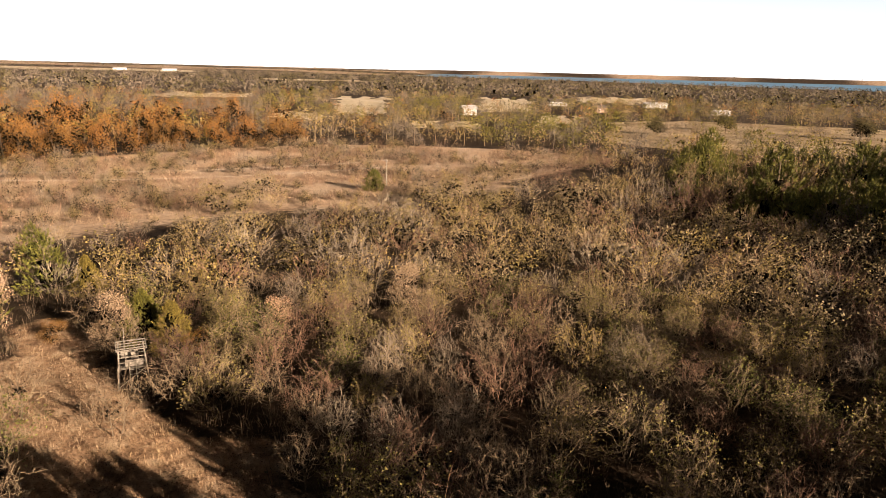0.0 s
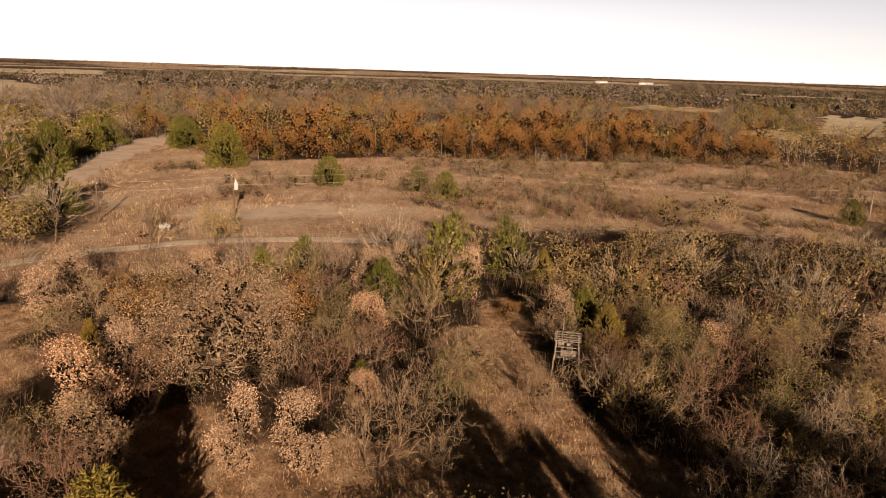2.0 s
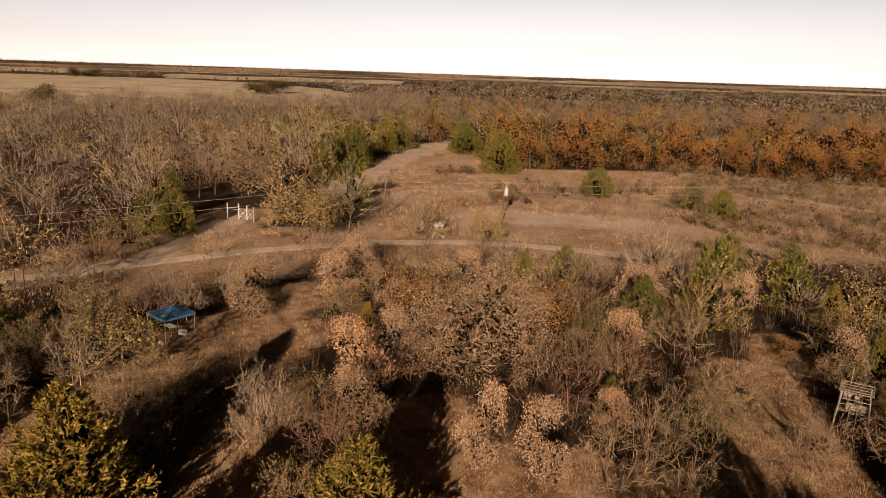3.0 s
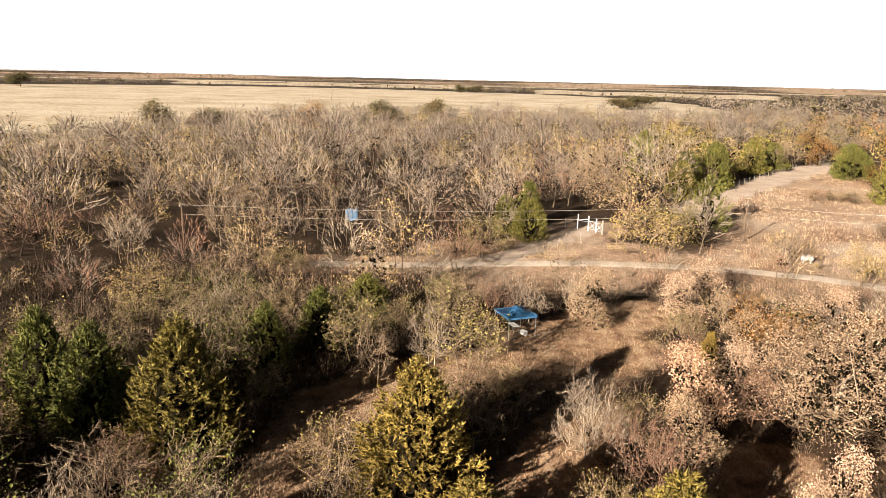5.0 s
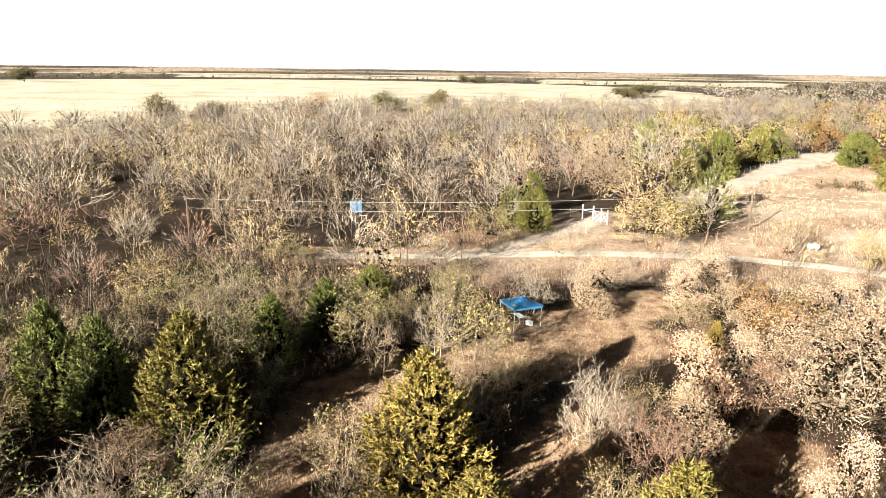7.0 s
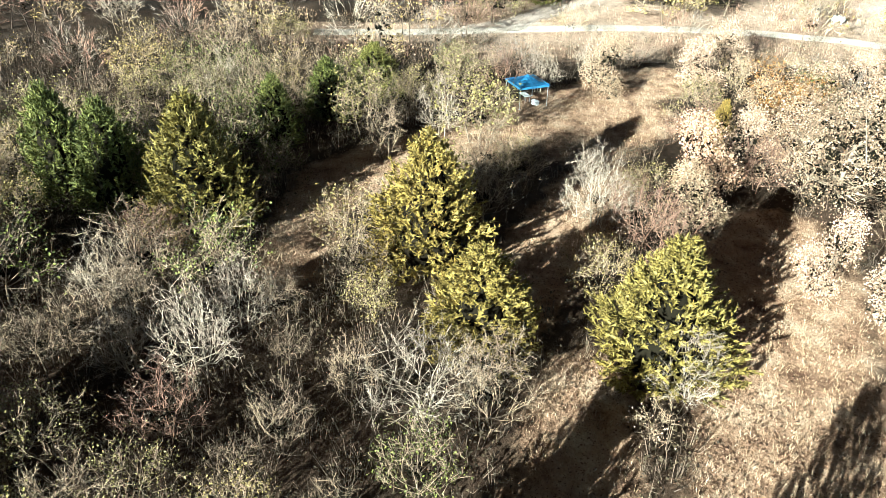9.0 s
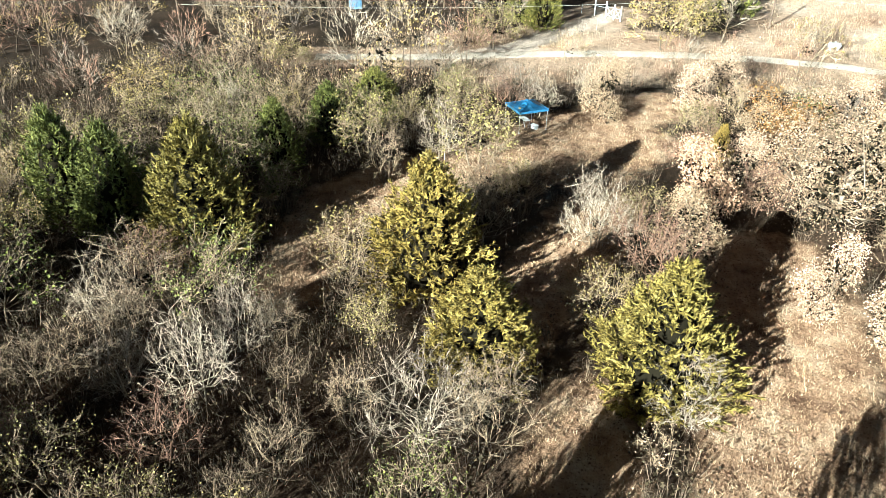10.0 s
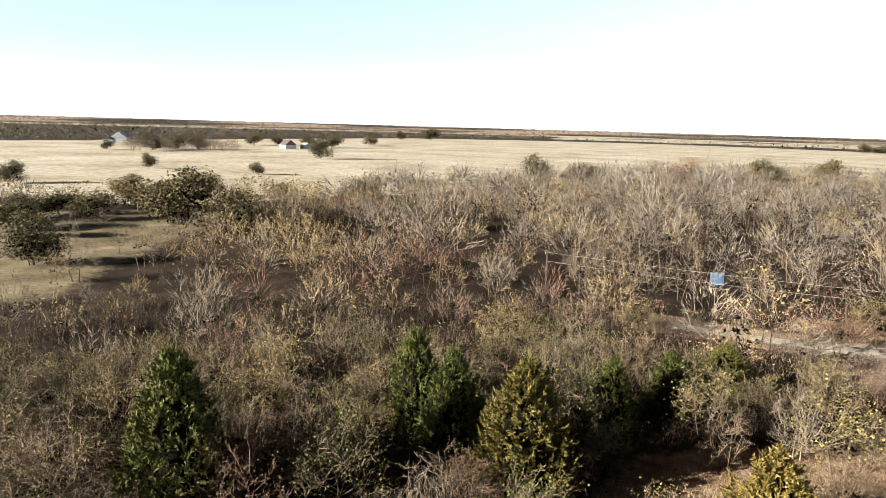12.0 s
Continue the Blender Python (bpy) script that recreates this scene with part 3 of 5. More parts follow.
def strip(name, line, width, mat, label, lift=0.05, taper=False, rough=0.3):
    """A track laid on the ground along a line, crowned, with wandering edges."""
    pts = []
    for (x0, y0), (x1, y1) in zip(line, line[1:]):
        n = max(1, int(math.hypot(x1 - x0, y1 - y0) / 1.4))
        pts += [(x0 + (x1 - x0) * i / n, y0 + (y1 - y0) * i / n) for i in range(n)]
    pts.append(line[-1])
    v, f, cols = [], [], 7
    for i, (x, y) in enumerate(pts):
        x1, y1 = pts[min(i + 3, len(pts) - 1)]
        x0, y0 = pts[max(i - 3, 0)]
        d = math.hypot(x1 - x0, y1 - y0)
        nx, ny = -(y1 - y0) / d, (x1 - x0) / d
        end = min(1.0, 0.12 + 0.9 * math.sqrt(max(0.0, min(i, len(pts) - 1 - i)) * 1.4 / max(2.0, width))) if taper else 1.0
        lo = -0.5 * end * width * (1 + rough * noise.noise(Vector((x / 3, y / 3, 5))))
        hi = 0.5 * end * width * (1 + rough * noise.noise(Vector((x / 3, y / 3, 12))))
        for j in range(cols):
            o = lo + (hi - lo) * j / (cols - 1)
            edge = j in (0, cols - 1)
            rut = -0.015 if j in (2, 4) else 0.0
            v.append((x + nx * o, y + ny * o, land(x + nx * o, y + ny * o) + (-0.03 if edge else lift + rut)))
        if i:
            for j in range(cols - 1):
                a = (i - 1) * cols + j
                f.append((a, a + cols, a + cols + 1, a + 1))
    return tagged(new(name, mesh(name, v, f, [mat], smooth=True)), label, kind="structure")


# ---- ground ----
DIRT = [(-98, 68), (-93, 75), (-88, 82), (-84, 87)]


def soft(d, reach, blur):
    return max(0.0, min(1.0, 0.5 + (reach - d) / (2 * blur)))


def covers(x, y):
    """How much of trodden grass, meadow, grazed yard and bare sand covers a spot."""
    clear = max(soft(off_line(line, x, y), wide, 2.2) for line, wide in OPENINGS)
    edge = off_line(MEADOW + MEADOW[:1], x, y)
    lane = off_line(LANE, x, y)
    meadow = max(soft(-edge if inside(MEADOW, x, y) else edge, 5.0 if x > -75 and y < 150 else 0.0, 9.0 if x > -75 and y < 150 else 5.0), soft(lane, 13.0 if y > 2 else 4.5, 5.0 if y > 2 else 2.5), soft(off_line(DRIVE, x, y), 6.0, 3.0))
    sand = max(soft(off_line(UPPER_PATH, x, y), 4.6, 1.8), soft(off_line(DRIVE, x, y), 2.2, 1.2), soft(off_line(DIRT, x, y), 6.0, 6.0))
    edge = off_line(YARD + YARD[:1], x, y)
    return clear, meadow, soft(-edge if inside(YARD, x, y) else edge, 0.0, 6.0), sand


def ground_sheet():
    rings, r = [0.0], 1.5
    while r < 4700:
        rings.append(r)
        r += max(1.5, r * 0.03) if r > 260 else max(1.2, r * 0.016)
    segs = 300
    v, f, cov = [(0, 0, land(0, 0))], [], [(0, 0, 0, 0)]
    for r in rings[1:]:
        for j in range(segs):
            x, y = polar(360 * j / segs, r)
            v.append((x, y, land(x, y)))
            cov.append(covers(x, y) if r < 262 and -50 < azimuth(x, y) < 160 else (0, 0.45 + 0.9 * noise.noise(Vector((x / 420, y / 420, 1.5))), 0, 0) if r > 2800 else (0, 0, 0, 0))
    for j in range(segs):
        f.append((0, 1 + j, 1 + (j + 1) % segs))
    for i in range(len(rings) - 2):
        for j in range(segs):
            p, q = 1 + i * segs + j, 1 + i * segs + (j + 1) % segs
            f.append((p, p + segs, q + segs, q))
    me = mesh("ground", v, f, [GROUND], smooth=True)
    for k, name in enumerate(("clear", "meadow", "yard", "sand")):
        me.attributes.new(name, "FLOAT", "POINT").data.foreach_set("value", np.array([c[k] for c in cov], np.float32))
    if me.polygons[400].normal.z < 0:
        me.flip_normals()
    return tagged(new("ground", me), "reddish brown soil under fallen leaves and dry grass", kind="structure")


ground_sheet()
strip("road", LANE, 3.2, GRAVEL, "pale gravel lane worn into two wheel ruts", 0.06)
sheet("plain", [polar(a, r) for a, r in ((58, 2350), (75, 2420), (95, 2380), (115, 2300), (156, 2250), (156, 2640), (130, 2700), (105, 2720), (80, 2740), (58, 2700))], PASTURE, 0.3, "far pale farmland between dark lines of trees")
sheet("pasture", PASTURE_EDGE, PASTURE, 0.15, "wide pale straw-coloured pasture")
sheet("east_yard", EAST_YARD, YARD_GRASS, 0.15, "open mown dry grass round scattered houses")
FAR_FIELDS = [(62, 80, 1350, 1900), (84, 108, 1700, 2250), (36, 50, 1900, 2300), (19, 36, 2300, 2950), (44, 56, 3000, 3500), (4.5, 8.5, 380, 600), (-7, -3, 440, 640), (6, 14, 1300, 1400), (9.5, 13.5, 340, 390), (-3, 2.5, 300, 332), (15, 22, 560, 640), (-11, -8, 330, 400), (-16, -11, 620, 760)]
for k, (a0, a1, r0, r1) in enumerate(FAR_FIELDS):
    out = [polar(a0 + (a1 - a0) * i / 8, r0 * (1 + 0.05 * math.sin(3 * i + k))) for i in range(9)] + [polar(a1 - (a1 - a0) * i / 8, r1 * (1 + 0.05 * math.sin(2 * i + k))) for i in range(9)]
    sheet("far_field", out, PASTURE, 0.3, "far strip of pale harvested field")
sheet("water", [polar(a, r) for a, r in ((2, 2700), (-6, 2450), (-15, 2250), (-25, 2050), (-36, 1850), (-60, 1800), (-60, 4300), (-30, 4350), (-10, 4400), (2, 4300))], WATER, 0.4, "blue lake spread below the horizon")

# ---- trees ----
LABELS = {
    "bare_tree": "leafless grey-tan tree with fine upswept twigs",
    "white_tree": "leafless tree with bleached pale limbs in the brush",
    "red_tree": "leafless scrub tree with reddish brown twigs",
    "scrub_tree": "small scrub tree with thin olive leaves",
    "yellow_tree": "small tree with sparse yellow-green leaves",
    "rust_oak": "oak in rust-orange autumn leaf",
    "tan_oak": "young oak holding dry pinkish tan leaves",
    "big_oak": "spreading old oak with crooked pale limbs and tan leaves",
    "cedar_tree": "olive-green cedar clothed to the ground in pointed sprays",
    "olive_tree": "broad round-crowned tree in dark olive leaf",
    "green_tree": "dense round dark green evergreen tree",
    "shrub": "low leafless many-stemmed shrub",
}
SIZES = {"bare_tree": (6, 5.6), "white_tree": (6, 5.4), "red_tree": (5, 5.4), "scrub_tree": (5, 5.4), "yellow_tree": (5, 5.2), "rust_oak": (7, 6.0), "tan_oak": (6, 4.6), "big_oak": (8.3, 12), "cedar_tree": (8, 6), "green_tree": (7, 7), "olive_tree": (9, 10), "shrub": (2, 2.2)}


def grown(kind, seed):
    h, w = SIZES[kind]
    two = 1 + seed % 2
    if kind == "bare_tree":
        return fan(seed, h, w, two, 16, 560, 0.75, 0.0155, 110, 0.11), (BARK, TWIG, HAZE_TWIGS)
    if kind == "white_tree":
        return fan(seed, h, w, 3, 21, fuzz=760, reach=0.75, thick=0.0165, base=0.2, core=24), (BARK_PALE, BARK_PALE, LEAF_TAN)
    if kind == "red_tree":
        return fan(seed, h, w, 2, 16, fuzz=520, reach=0.7, thick=0.0155, leaves=150, leaf=0.12, base=0.24), (BARK_RED, BARK_RED, HAZE_TWIGS)
    if kind == "scrub_tree":
        return fan(seed, h, w, 2, 16, fuzz=520, reach=0.7, thick=0.0155, leaves=480, leaf=0.14, base=0.24), (BARK, TWIG, LEAF_OLIVE if seed % 2 else LEAF_JUNIPER)
    if kind == "yellow_tree":
        return fan(seed, h, w, 2, 16, fuzz=520, reach=0.65, thick=0.0155, leaves=1150, leaf=0.15, base=0.22), (BARK, TWIG, LEAF_YELLOW)
    if kind == "rust_oak":
        return domed(seed, h, w, 1, fuzz=200, reach=0.6, thick=0.015, leaves=2600, leaf=0.18, base=0.1, lobes=13, core=16), (BARK, TWIG, LEAF_RUST)
    if kind == "tan_oak":
        return domed(seed, h, w, 1, fuzz=250, reach=0.55, thick=0.015, leaves=6000, leaf=0.125, base=0.1, lobes=14, core=14), (BARK, TWIG, LEAF_TAN)
    if kind == "big_oak":
        return domed(seed, h, w, 1, limbs=12, subs=8, fuzz=1500, reach=0.8, thick=0.022, leaves=17000, leaf=0.13, lobes=28, base=0.22, core=7, girth=1.1, crook=0.3), (BARK_PALE, TWIG, LEAF_TAN)
    if kind == "cedar_tree":
        return cedar(seed, h, w, 10000, 0.6), (BARK, LEAF_CEDAR, LEAF_CEDAR if seed % 3 else LEAF_JUNIPER)
    if kind == "green_tree":
        return cedar(seed, h, w, 5200, 0.5, bushy=0.75, low=True), (BARK, LEAF_GREEN, LEAF_GREEN)
    if kind == "olive_tree":
        return domed(seed, h, w, 1, fuzz=160, reach=1.0, thick=0.03, leaves=3000, leaf=0.42, lobes=19, base=0.3, core=16, girth=1.3), (BARK, TWIG, LEAF_OAK)
    return fan(seed, h, w, 3, 9, fuzz=160, reach=0.5, thick=0.012, leaves=40, leaf=0.1, base=0.15, core=10), (BARK, TWIG, LEAF_TAN)


VARIANTS, MADE, PLANTED = {"bare_tree": 4, "red_tree": 3, "scrub_tree": 4, "yellow_tree": 3, "tan_oak": 3, "cedar_tree": 4, "shrub": 3}, {}, []
rnd = random.Random(7)


def plant(kind, x, y, h, w=None, variant=None, label=""):
    """A tree of its own, from a grown pattern, set at its height and width."""
    h0, w0 = SIZES[kind]
    k = rnd.randrange(VARIANTS.get(kind, 2)) if variant is None else variant
    sz = h / h0
    sw = (w / w0) if w else sz * rnd.uniform(0.85, 1.15)
    m = Matrix.LocRotScale((x, y, land(x, y) - 0.03), Euler((0, 0, rnd.uniform(0, 6.28))), (sw, sw, sz))
    if (kind, k) not in MADE:
        (wood, crown), (bark, twig, leaf) = grown(kind, 11 + k + 31 * len(kind))
        top = new(kind)
        trunk = new("trunk", mesh("trunk", *wood.arrays()[:2], [bark]))
        head = new("crown", mesh("crown", *crown.arrays()[:2], [twig, leaf, CROWN_SHADE], crown.arrays()[2]))
        trunk.parent = head.parent = top
        tagged(top, LABELS[kind], "shrub" if kind == "shrub" else "tree", LABELS[kind] + "s", "thing")
        top.matrix_basis = m
        MADE[kind, k] = top
    else:
        first = MADE[kind, k]
        keep = first.matrix_basis.copy()
        first.matrix_basis = Matrix.Identity(4)
        top = copy_thing(first, m)
        first.matrix_basis = keep
    if label:
        tagged(top, label)
    PLANTED.append((x, y, (w or h * w0 / h0) * 0.5))
    return top


# measured trees: x, y, height, width
for x, y, h, w, k in ((-36.2, 0.6, 9.0, 8.2, 1), (-40.9, -14.3, 9.7, 8.2, 2), (-45.6, -25.2, 8.8, 6.2, 0), (-43.9, -21.1, 8.3, 6.4, 0), (-54.4, -11.7, 6.3, 5.0, 0), (-60.7, -8.1, 5.7, 5.4, 0), (-65.8, -4.2, 5.5, 6.6, 0), (-28.3, 3.1, 6.3, 7.2, 2), (-26.4, 12.1, 7.8, 7.6, 1)):
    plant("cedar_tree", x, y, h, w, k, label="dark green cedar clothed to the ground in pointed sprays" if k == 0 else "")
for x, y, h, w in ((-43.8, 49.6, 6.2, 5.2), (-43.0, 55.8, 5.4, 3.6), (-58.5, 46.5, 5.2, 4.4), (-32.5, 34.5, 3.6, 2.6), (-26, 58, 5.0, 4.6), (-13.4, 139.1, 4.6, 4.6), (-53, 25, 4.4, 3.0), (-22.5, 55.5, 4.8, 4.4), (-37, 70, 4.6, 3.4), (-116, 20, 8.0, 6.0), (-110, 15.5, 6.5, 5.0)):
    plant("cedar_tree" if math.hypot(x, y) < 80 else "green_tree", x, y, h, w, label="yellowish green young cedar among bare brush")
for x, y, h, w in ((-105.7, 102.4, 6.4, 7.5), (-141.7, 103.4, 11.0, 10.8), (-180.5, 118.8, 8.5, 12.0), (-188, 122, 9.5, 10), (-155.8, 62.9, 9.8, 9.6), (-160.7, 71.6, 11.4, 9.6), (-170, 76, 9.5, 9.0), (-105, 18.5, 6.7, 6.4), (-201.7, 107.1, 8.3, 9.5), (-88, 110, 5.5, 5.0), (-192, 96, 9.5, 9.0), (-146, 58, 8.5, 7.0)):
    plant("green_tree", x, y, h, w)
for x, y, h, w in ((-132.7, 37.2, 10.8, 13.0), (-78.3, 106.5, 5.6, 6.0)):
    plant("big_oak" if h > 8 else "green_tree", x, y, h, w, label="broad oak still holding dry tan leaves" if h > 8 else "dark cedar beside bare shrubs in the meadow")
for x, y, h, w in ((-86.7, 110.8, 5.9, 7.6), (-118.8, 94.1, 5.4, 6.0), (-73.3, -19.7, 7.0, 7.0), (-99.9, -19.9, 9.6, 8.6), (-103, -13.5, 9.0, 7.6), (-109, -26, 9.5, 8.4), (-104.2, -3.5, 8.0, 6.2), (-98, -27, 8.6, 7.4), (-137.6, -91.8, 9.0, 10.0), (-126, -96, 8.5, 9.0), (-93, -38, 8.0, 7.2)):
    plant("bare_tree", x, y, h, w)
for x, y, h, w in ((-107.3, -116.9, 12.8, 16.0), (-108.4, -102.6, 9.2, 11.5), (-68.1, -108.7, 6.8, 9.5)):
    plant("olive_tree", x, y, h, w)
plant("big_oak", -44.1, 30.9, 8.3, 12.2, label="spreading old oak with crooked pale limbs and dry tan leaves")
for x, y, h, w in ((-32.1, 23.2, 6.0, 3.3), (-43.9, 19.8, 6.9, 5.0), (-29.0, 25.5, 5.4, 3.4), (-38.5, 17.5, 5.6, 4.2), (-47, 24, 6.0, 4.4), (-53, 31, 5.4, 4.0), (-62, 41, 5.6, 4.6), (-41, 60, 6.2, 4.0), (-49, 54, 5.4, 4.6), (-50, 60, 5.0, 3.4), (-64, 27, 6.4, 5.0), (-57, 35, 6.2, 5.0), (-72, 33, 6, 5), (-66, 18.5, 6.2, 4.6), (-40, 43, 5.2, 4.0)):
    plant("tan_oak", x, y, h, w)
for x, y, h, w in ((-51, 30, 6.8, 6.0), (-50, 37, 6.6, 5.0), (-58.5, 31.5, 6.0, 5.6), (-46, 41, 6.0, 4.6), (-25.7, 252, 7.6, 7.0), (-332, -46, 13.5, 15), (-236, 139, 10.5, 11), (-212, 128, 9, 9), (-20, 55, 2.4, 2.6), (-34, 57.5, 2.2, 2.4)):
    plant("rust_oak", x, y, h, w)
ROW = [(-153, 112), (-143, 124), (-130, 151), (-103, 171), (-83, 189), (-61, 210), (-39, 225)]
for k in range(2):
    for (x0, y0), (x1, y1) in zip(ROW, ROW[1:]):
        n = int(math.hypot(x1 - x0, y1 - y0) / (7.6 + k))
        for i in range(n):
            u = (i + 0.5 * k + rnd.uniform(-0.2, 0.2)) / n
            d = math.hypot(x1 - x0, y1 - y0)
            plant("rust_oak", x0 + (x1 - x0) * u - (y0 - y1) / d * (k * 7.5 + rnd.uniform(-1, 1)) * -1, y0 + (y1 - y0) * u + (x1 - x0) / d * (k * 7.5 + rnd.uniform(-1, 1)), rnd.uniform(8.0, 11.5), rnd.uniform(6.0, 8.4))
for x, y, h, w in ((-25.5, 28.4, 6.2, 6.2), (-21.2, 41.8, 4.5, 4.6), (-17.8, 45.4, 5.4, 5.6), (-51.1, -2.7, 5.8, 4.1), (-30.5, 41.5, 5.2, 4.4), (-28.5, 43.5, 5.4, 4.6), (-34.5, 37.5, 4.8, 4.2), (-27, 33, 5, 4.4), (-22, 30.5, 4.6, 4.0)):
    plant("bare_tree", x, y, h, w)
for x, y, h, w in ((-40.6, 11.8, 6.3, 5.0), (-25.8, -10.8, 6.5, 4.3), (-23.6, 0.0, 4.9, 6.2), (-24.0, 12.6, 4.4, 4.2), (-4.0, 50, 5.0, 4.0), (-14, 64, 5.2, 4.2), (-6.5, 41, 4.2, 3.4), (1.5, 43, 4.6, 3.6), (-56, 2, 6.0, 4.6), (-67, 12, 5.0, 4.6), (-30, -9.5, 5.0, 4.0), (-33, -18, 4.6, 4.0), (-46, 12.6, 3.4, 3.2), (-93.3, 53.5, 5.2, 4.6), (-70, 18, 4.8, 4.4)):
    plant("white_tree", x, y, h, w)
for x, y, h, w in ((-54.7, 4.8, 7.0, 8.0), (-91.8, 32.8, 8.6, 11.5), (-96.3, 37.5, 8.4, 10.5), (-92.5, 10.1, 7.1, 8.5), (-84.8, -15.6, 3.6, 7.2), (-79.9, 56.5, 6.0, 7.4), (-71.3, -28.7, 5.0, 7.1)):
    plant("yellow_tree", x, y, h, w)
# tall grove added outside the view, sunward, to throw long shade over the brush
for x, y, h, w in ((-1, 16, 10, 8), (-8, 8.5, 6.5, 4.5), (4, 13, 13, 9), (10, 13, 12, 9), (20, 14, 17, 11), (27, 19, 17, 11), (34, 27, 14, 11), (42, 36, 13.5, 11), (50, 43, 13, 11), (60, 50, 12, 11), (16, 6, 12, 10), (72, 60, 12, 12), (84, 72, 12, 12)):
    plant("green_tree", x, y, h, w, label="tall dense evergreen, unseen, added to throw long shade over the brush")
# the last two cedars are added on the sun's side to throw shade
for x, y, h, w in ((-13.2, 0.8, 6.2, 5.0), (-17, -22, 8.4, 7.0), (-28, -32, 11.0, 8.0)):
    plant("cedar_tree", x, y, h, w)

# tall trees added out of view at the right to shade the wood's edge
for x, y, h, w in ((96, 98, 21, 15), (106, 110, 21, 15), (118, 124, 21, 15), (84, 86, 20, 15), (130, 136, 21, 15), (74, 74, 18, 14), (112, 98, 20, 15)):
    plant("olive_tree", x, y, h, w, label="tall unseen tree added to shade the edge of the wood")
# lone trees of the pasture and the grazed yard
for x, y, h, w in ((-379.6, -286, 14.6, 15.5), (-241.7, -217.8, 5.6, 6.9), (-231, -275, 7.5, 7.6), (-149, -246, 7.9, 9.4), (-671, -437, 11, 17), (-565, -411, 12, 19), (-539, -421, 12, 16), (-556, -474, 9, 14), (-532, -482, 12, 17),
                   (-413, -434, 12, 19), (-397, -441, 11, 19), (-374, -440, 11, 19), (-351, -461, 7, 9), (-115.6, -127.6, 11.5, 18), (-119, -115, 7.8, 12), (-144, -180, 6.9, 11), (-89, -147, 6.4, 12), (-107, -146, 6.4, 11), (-128, -158, 5.6, 10), (-108, -161, 5.4, 13), (-160, -163, 7.0, 10), (-138, -77, 7.6, 9), (-97, -160, 6, 11), (-84, -135, 5, 8), (-175, -147, 4.5, 7)):
    plant("olive_tree", x, y, h, w)
for x, y, h, w in ((-279, -99, 13, 12), (-363, -15, 12, 15), (-391, 13, 12.5, 15), (-1003, -536, 19, 37), (-1265, 115, 13, 40), (-673, 217, 12, 40), (-640, 190, 10, 26), (-1234, 83, 15, 20), (-986, -583, 14, 19), (-295, -83, 9.5, 18), (-160, -104, 7.4, 12), (-172, -116, 7.4, 12)):
    plant("olive_tree", x, y, h, w)
for a, r, h, w in ((-24, 300, 9, 10), (-28, 322, 8, 9), (-20, 288, 8, 9), (-31, 335, 9, 11), (-26.5, 268, 7, 8), (-17, 305, 7, 8), (-22, 345, 8, 9), (-34, 305, 8, 9), (-29, 282, 6, 7), (-18.5, 262, 7, 7)):
    plant("olive_tree" if r % 2 else "bare_tree", *polar(a, r), h, w)
for x, y, h, w in ((-64, -92.6, 7.6, 7.5), (-67.6, -109, 4.6, 8.0), (-62.4, -95.2, 4.2, 4.0), (-97, -107, 4, 7), (-147, -105, 8.8, 11), (-157, 69.5, 6.5, 4.5), (-208, 117, 11, 7), (-200, 108, 10, 6), (-86, 104, 5.6, 5.6), (-92, 118, 5, 5), (-112, 96, 5, 4.6)):
    plant("bare_tree", x, y, h, w)

# sight lines that the brush leaves open: from az, to az, reach, height seen there
OPEN_VIEWS = [(57, 71, 26.6, 0.2), (103, 123, 47, 1.2), (87, 104, 57, 0.6), (43, 58, 96, 1.7), (58, 67, 88, 1.0), (67, 83, 88, 0.3), (70, 79, 112, 0.4), (78, 83.5, 63, 0.4), (22.5, 29, 56, 0.5), (10, 43, 118, 0.8), (3, 10, 126, 1.0), (24, 41, 36, 0.2), (48, 62, 24, 0.1), (68, 82, 58, 0.2), (92, 97, 47, 0.2),
              (52, 57, 52, 2.5), (25, 30, 45, 0.3), (92, 98, 112, 3.0), (138, 150, 112, 1.0), (62, 68, 104, 1.0), (71, 76, 40, 0.5), (90, 95, 50, 1.0), (4, 12, 140, 0.5)]


def headroom(x, y):
    """The greatest height at a spot that keeps those views open."""
    az, r, top = azimuth(x, y), math.hypot(x, y), 99.0
    for a0, a1, reach, z in OPEN_VIEWS:
        if a0 - 0.8 < az < a1 + 0.8 and r < reach - 1:
            top = min(top, EYE - (EYE - z) * r / reach)
    return top


def is_open(x, y, slack=0.0):
    if off_line(LANE, x, y) < 3.0 + slack or off_line(DRIVE, x, y) < 3.2 + slack or off_line(UPPER_PATH, x, y) < 5.0 + slack:
        return True
    return any(off_line(line, x, y) < wide + slack for line, wide in OPENINGS)


MIXES = {
    "scrub": (("scrub_tree", 36), ("yellow_tree", 24), ("bare_tree", 20), ("red_tree", 12), ("tan_oak", 3), ("white_tree", 4)),
    "dusk": (("scrub_tree", 28), ("yellow_tree", 14), ("bare_tree", 26), ("red_tree", 22), ("white_tree", 8)),
    "oaks": (("tan_oak", 15), ("bare_tree", 28), ("red_tree", 16), ("scrub_tree", 18), ("white_tree", 3)),
    "tangle": (("bare_tree", 56), ("white_tree", 4), ("scrub_tree", 22), ("red_tree", 12), ("yellow_tree", 5)),
    "shade": (("scrub_tree", 48), ("bare_tree", 30), ("yellow_tree", 12), ("red_tree", 4), ("white_tree", 5)),
    "grey": (("bare_tree", 46), ("scrub_tree", 20), ("white_tree", 9), ("red_tree", 12), ("yellow_tree", 9)),
}


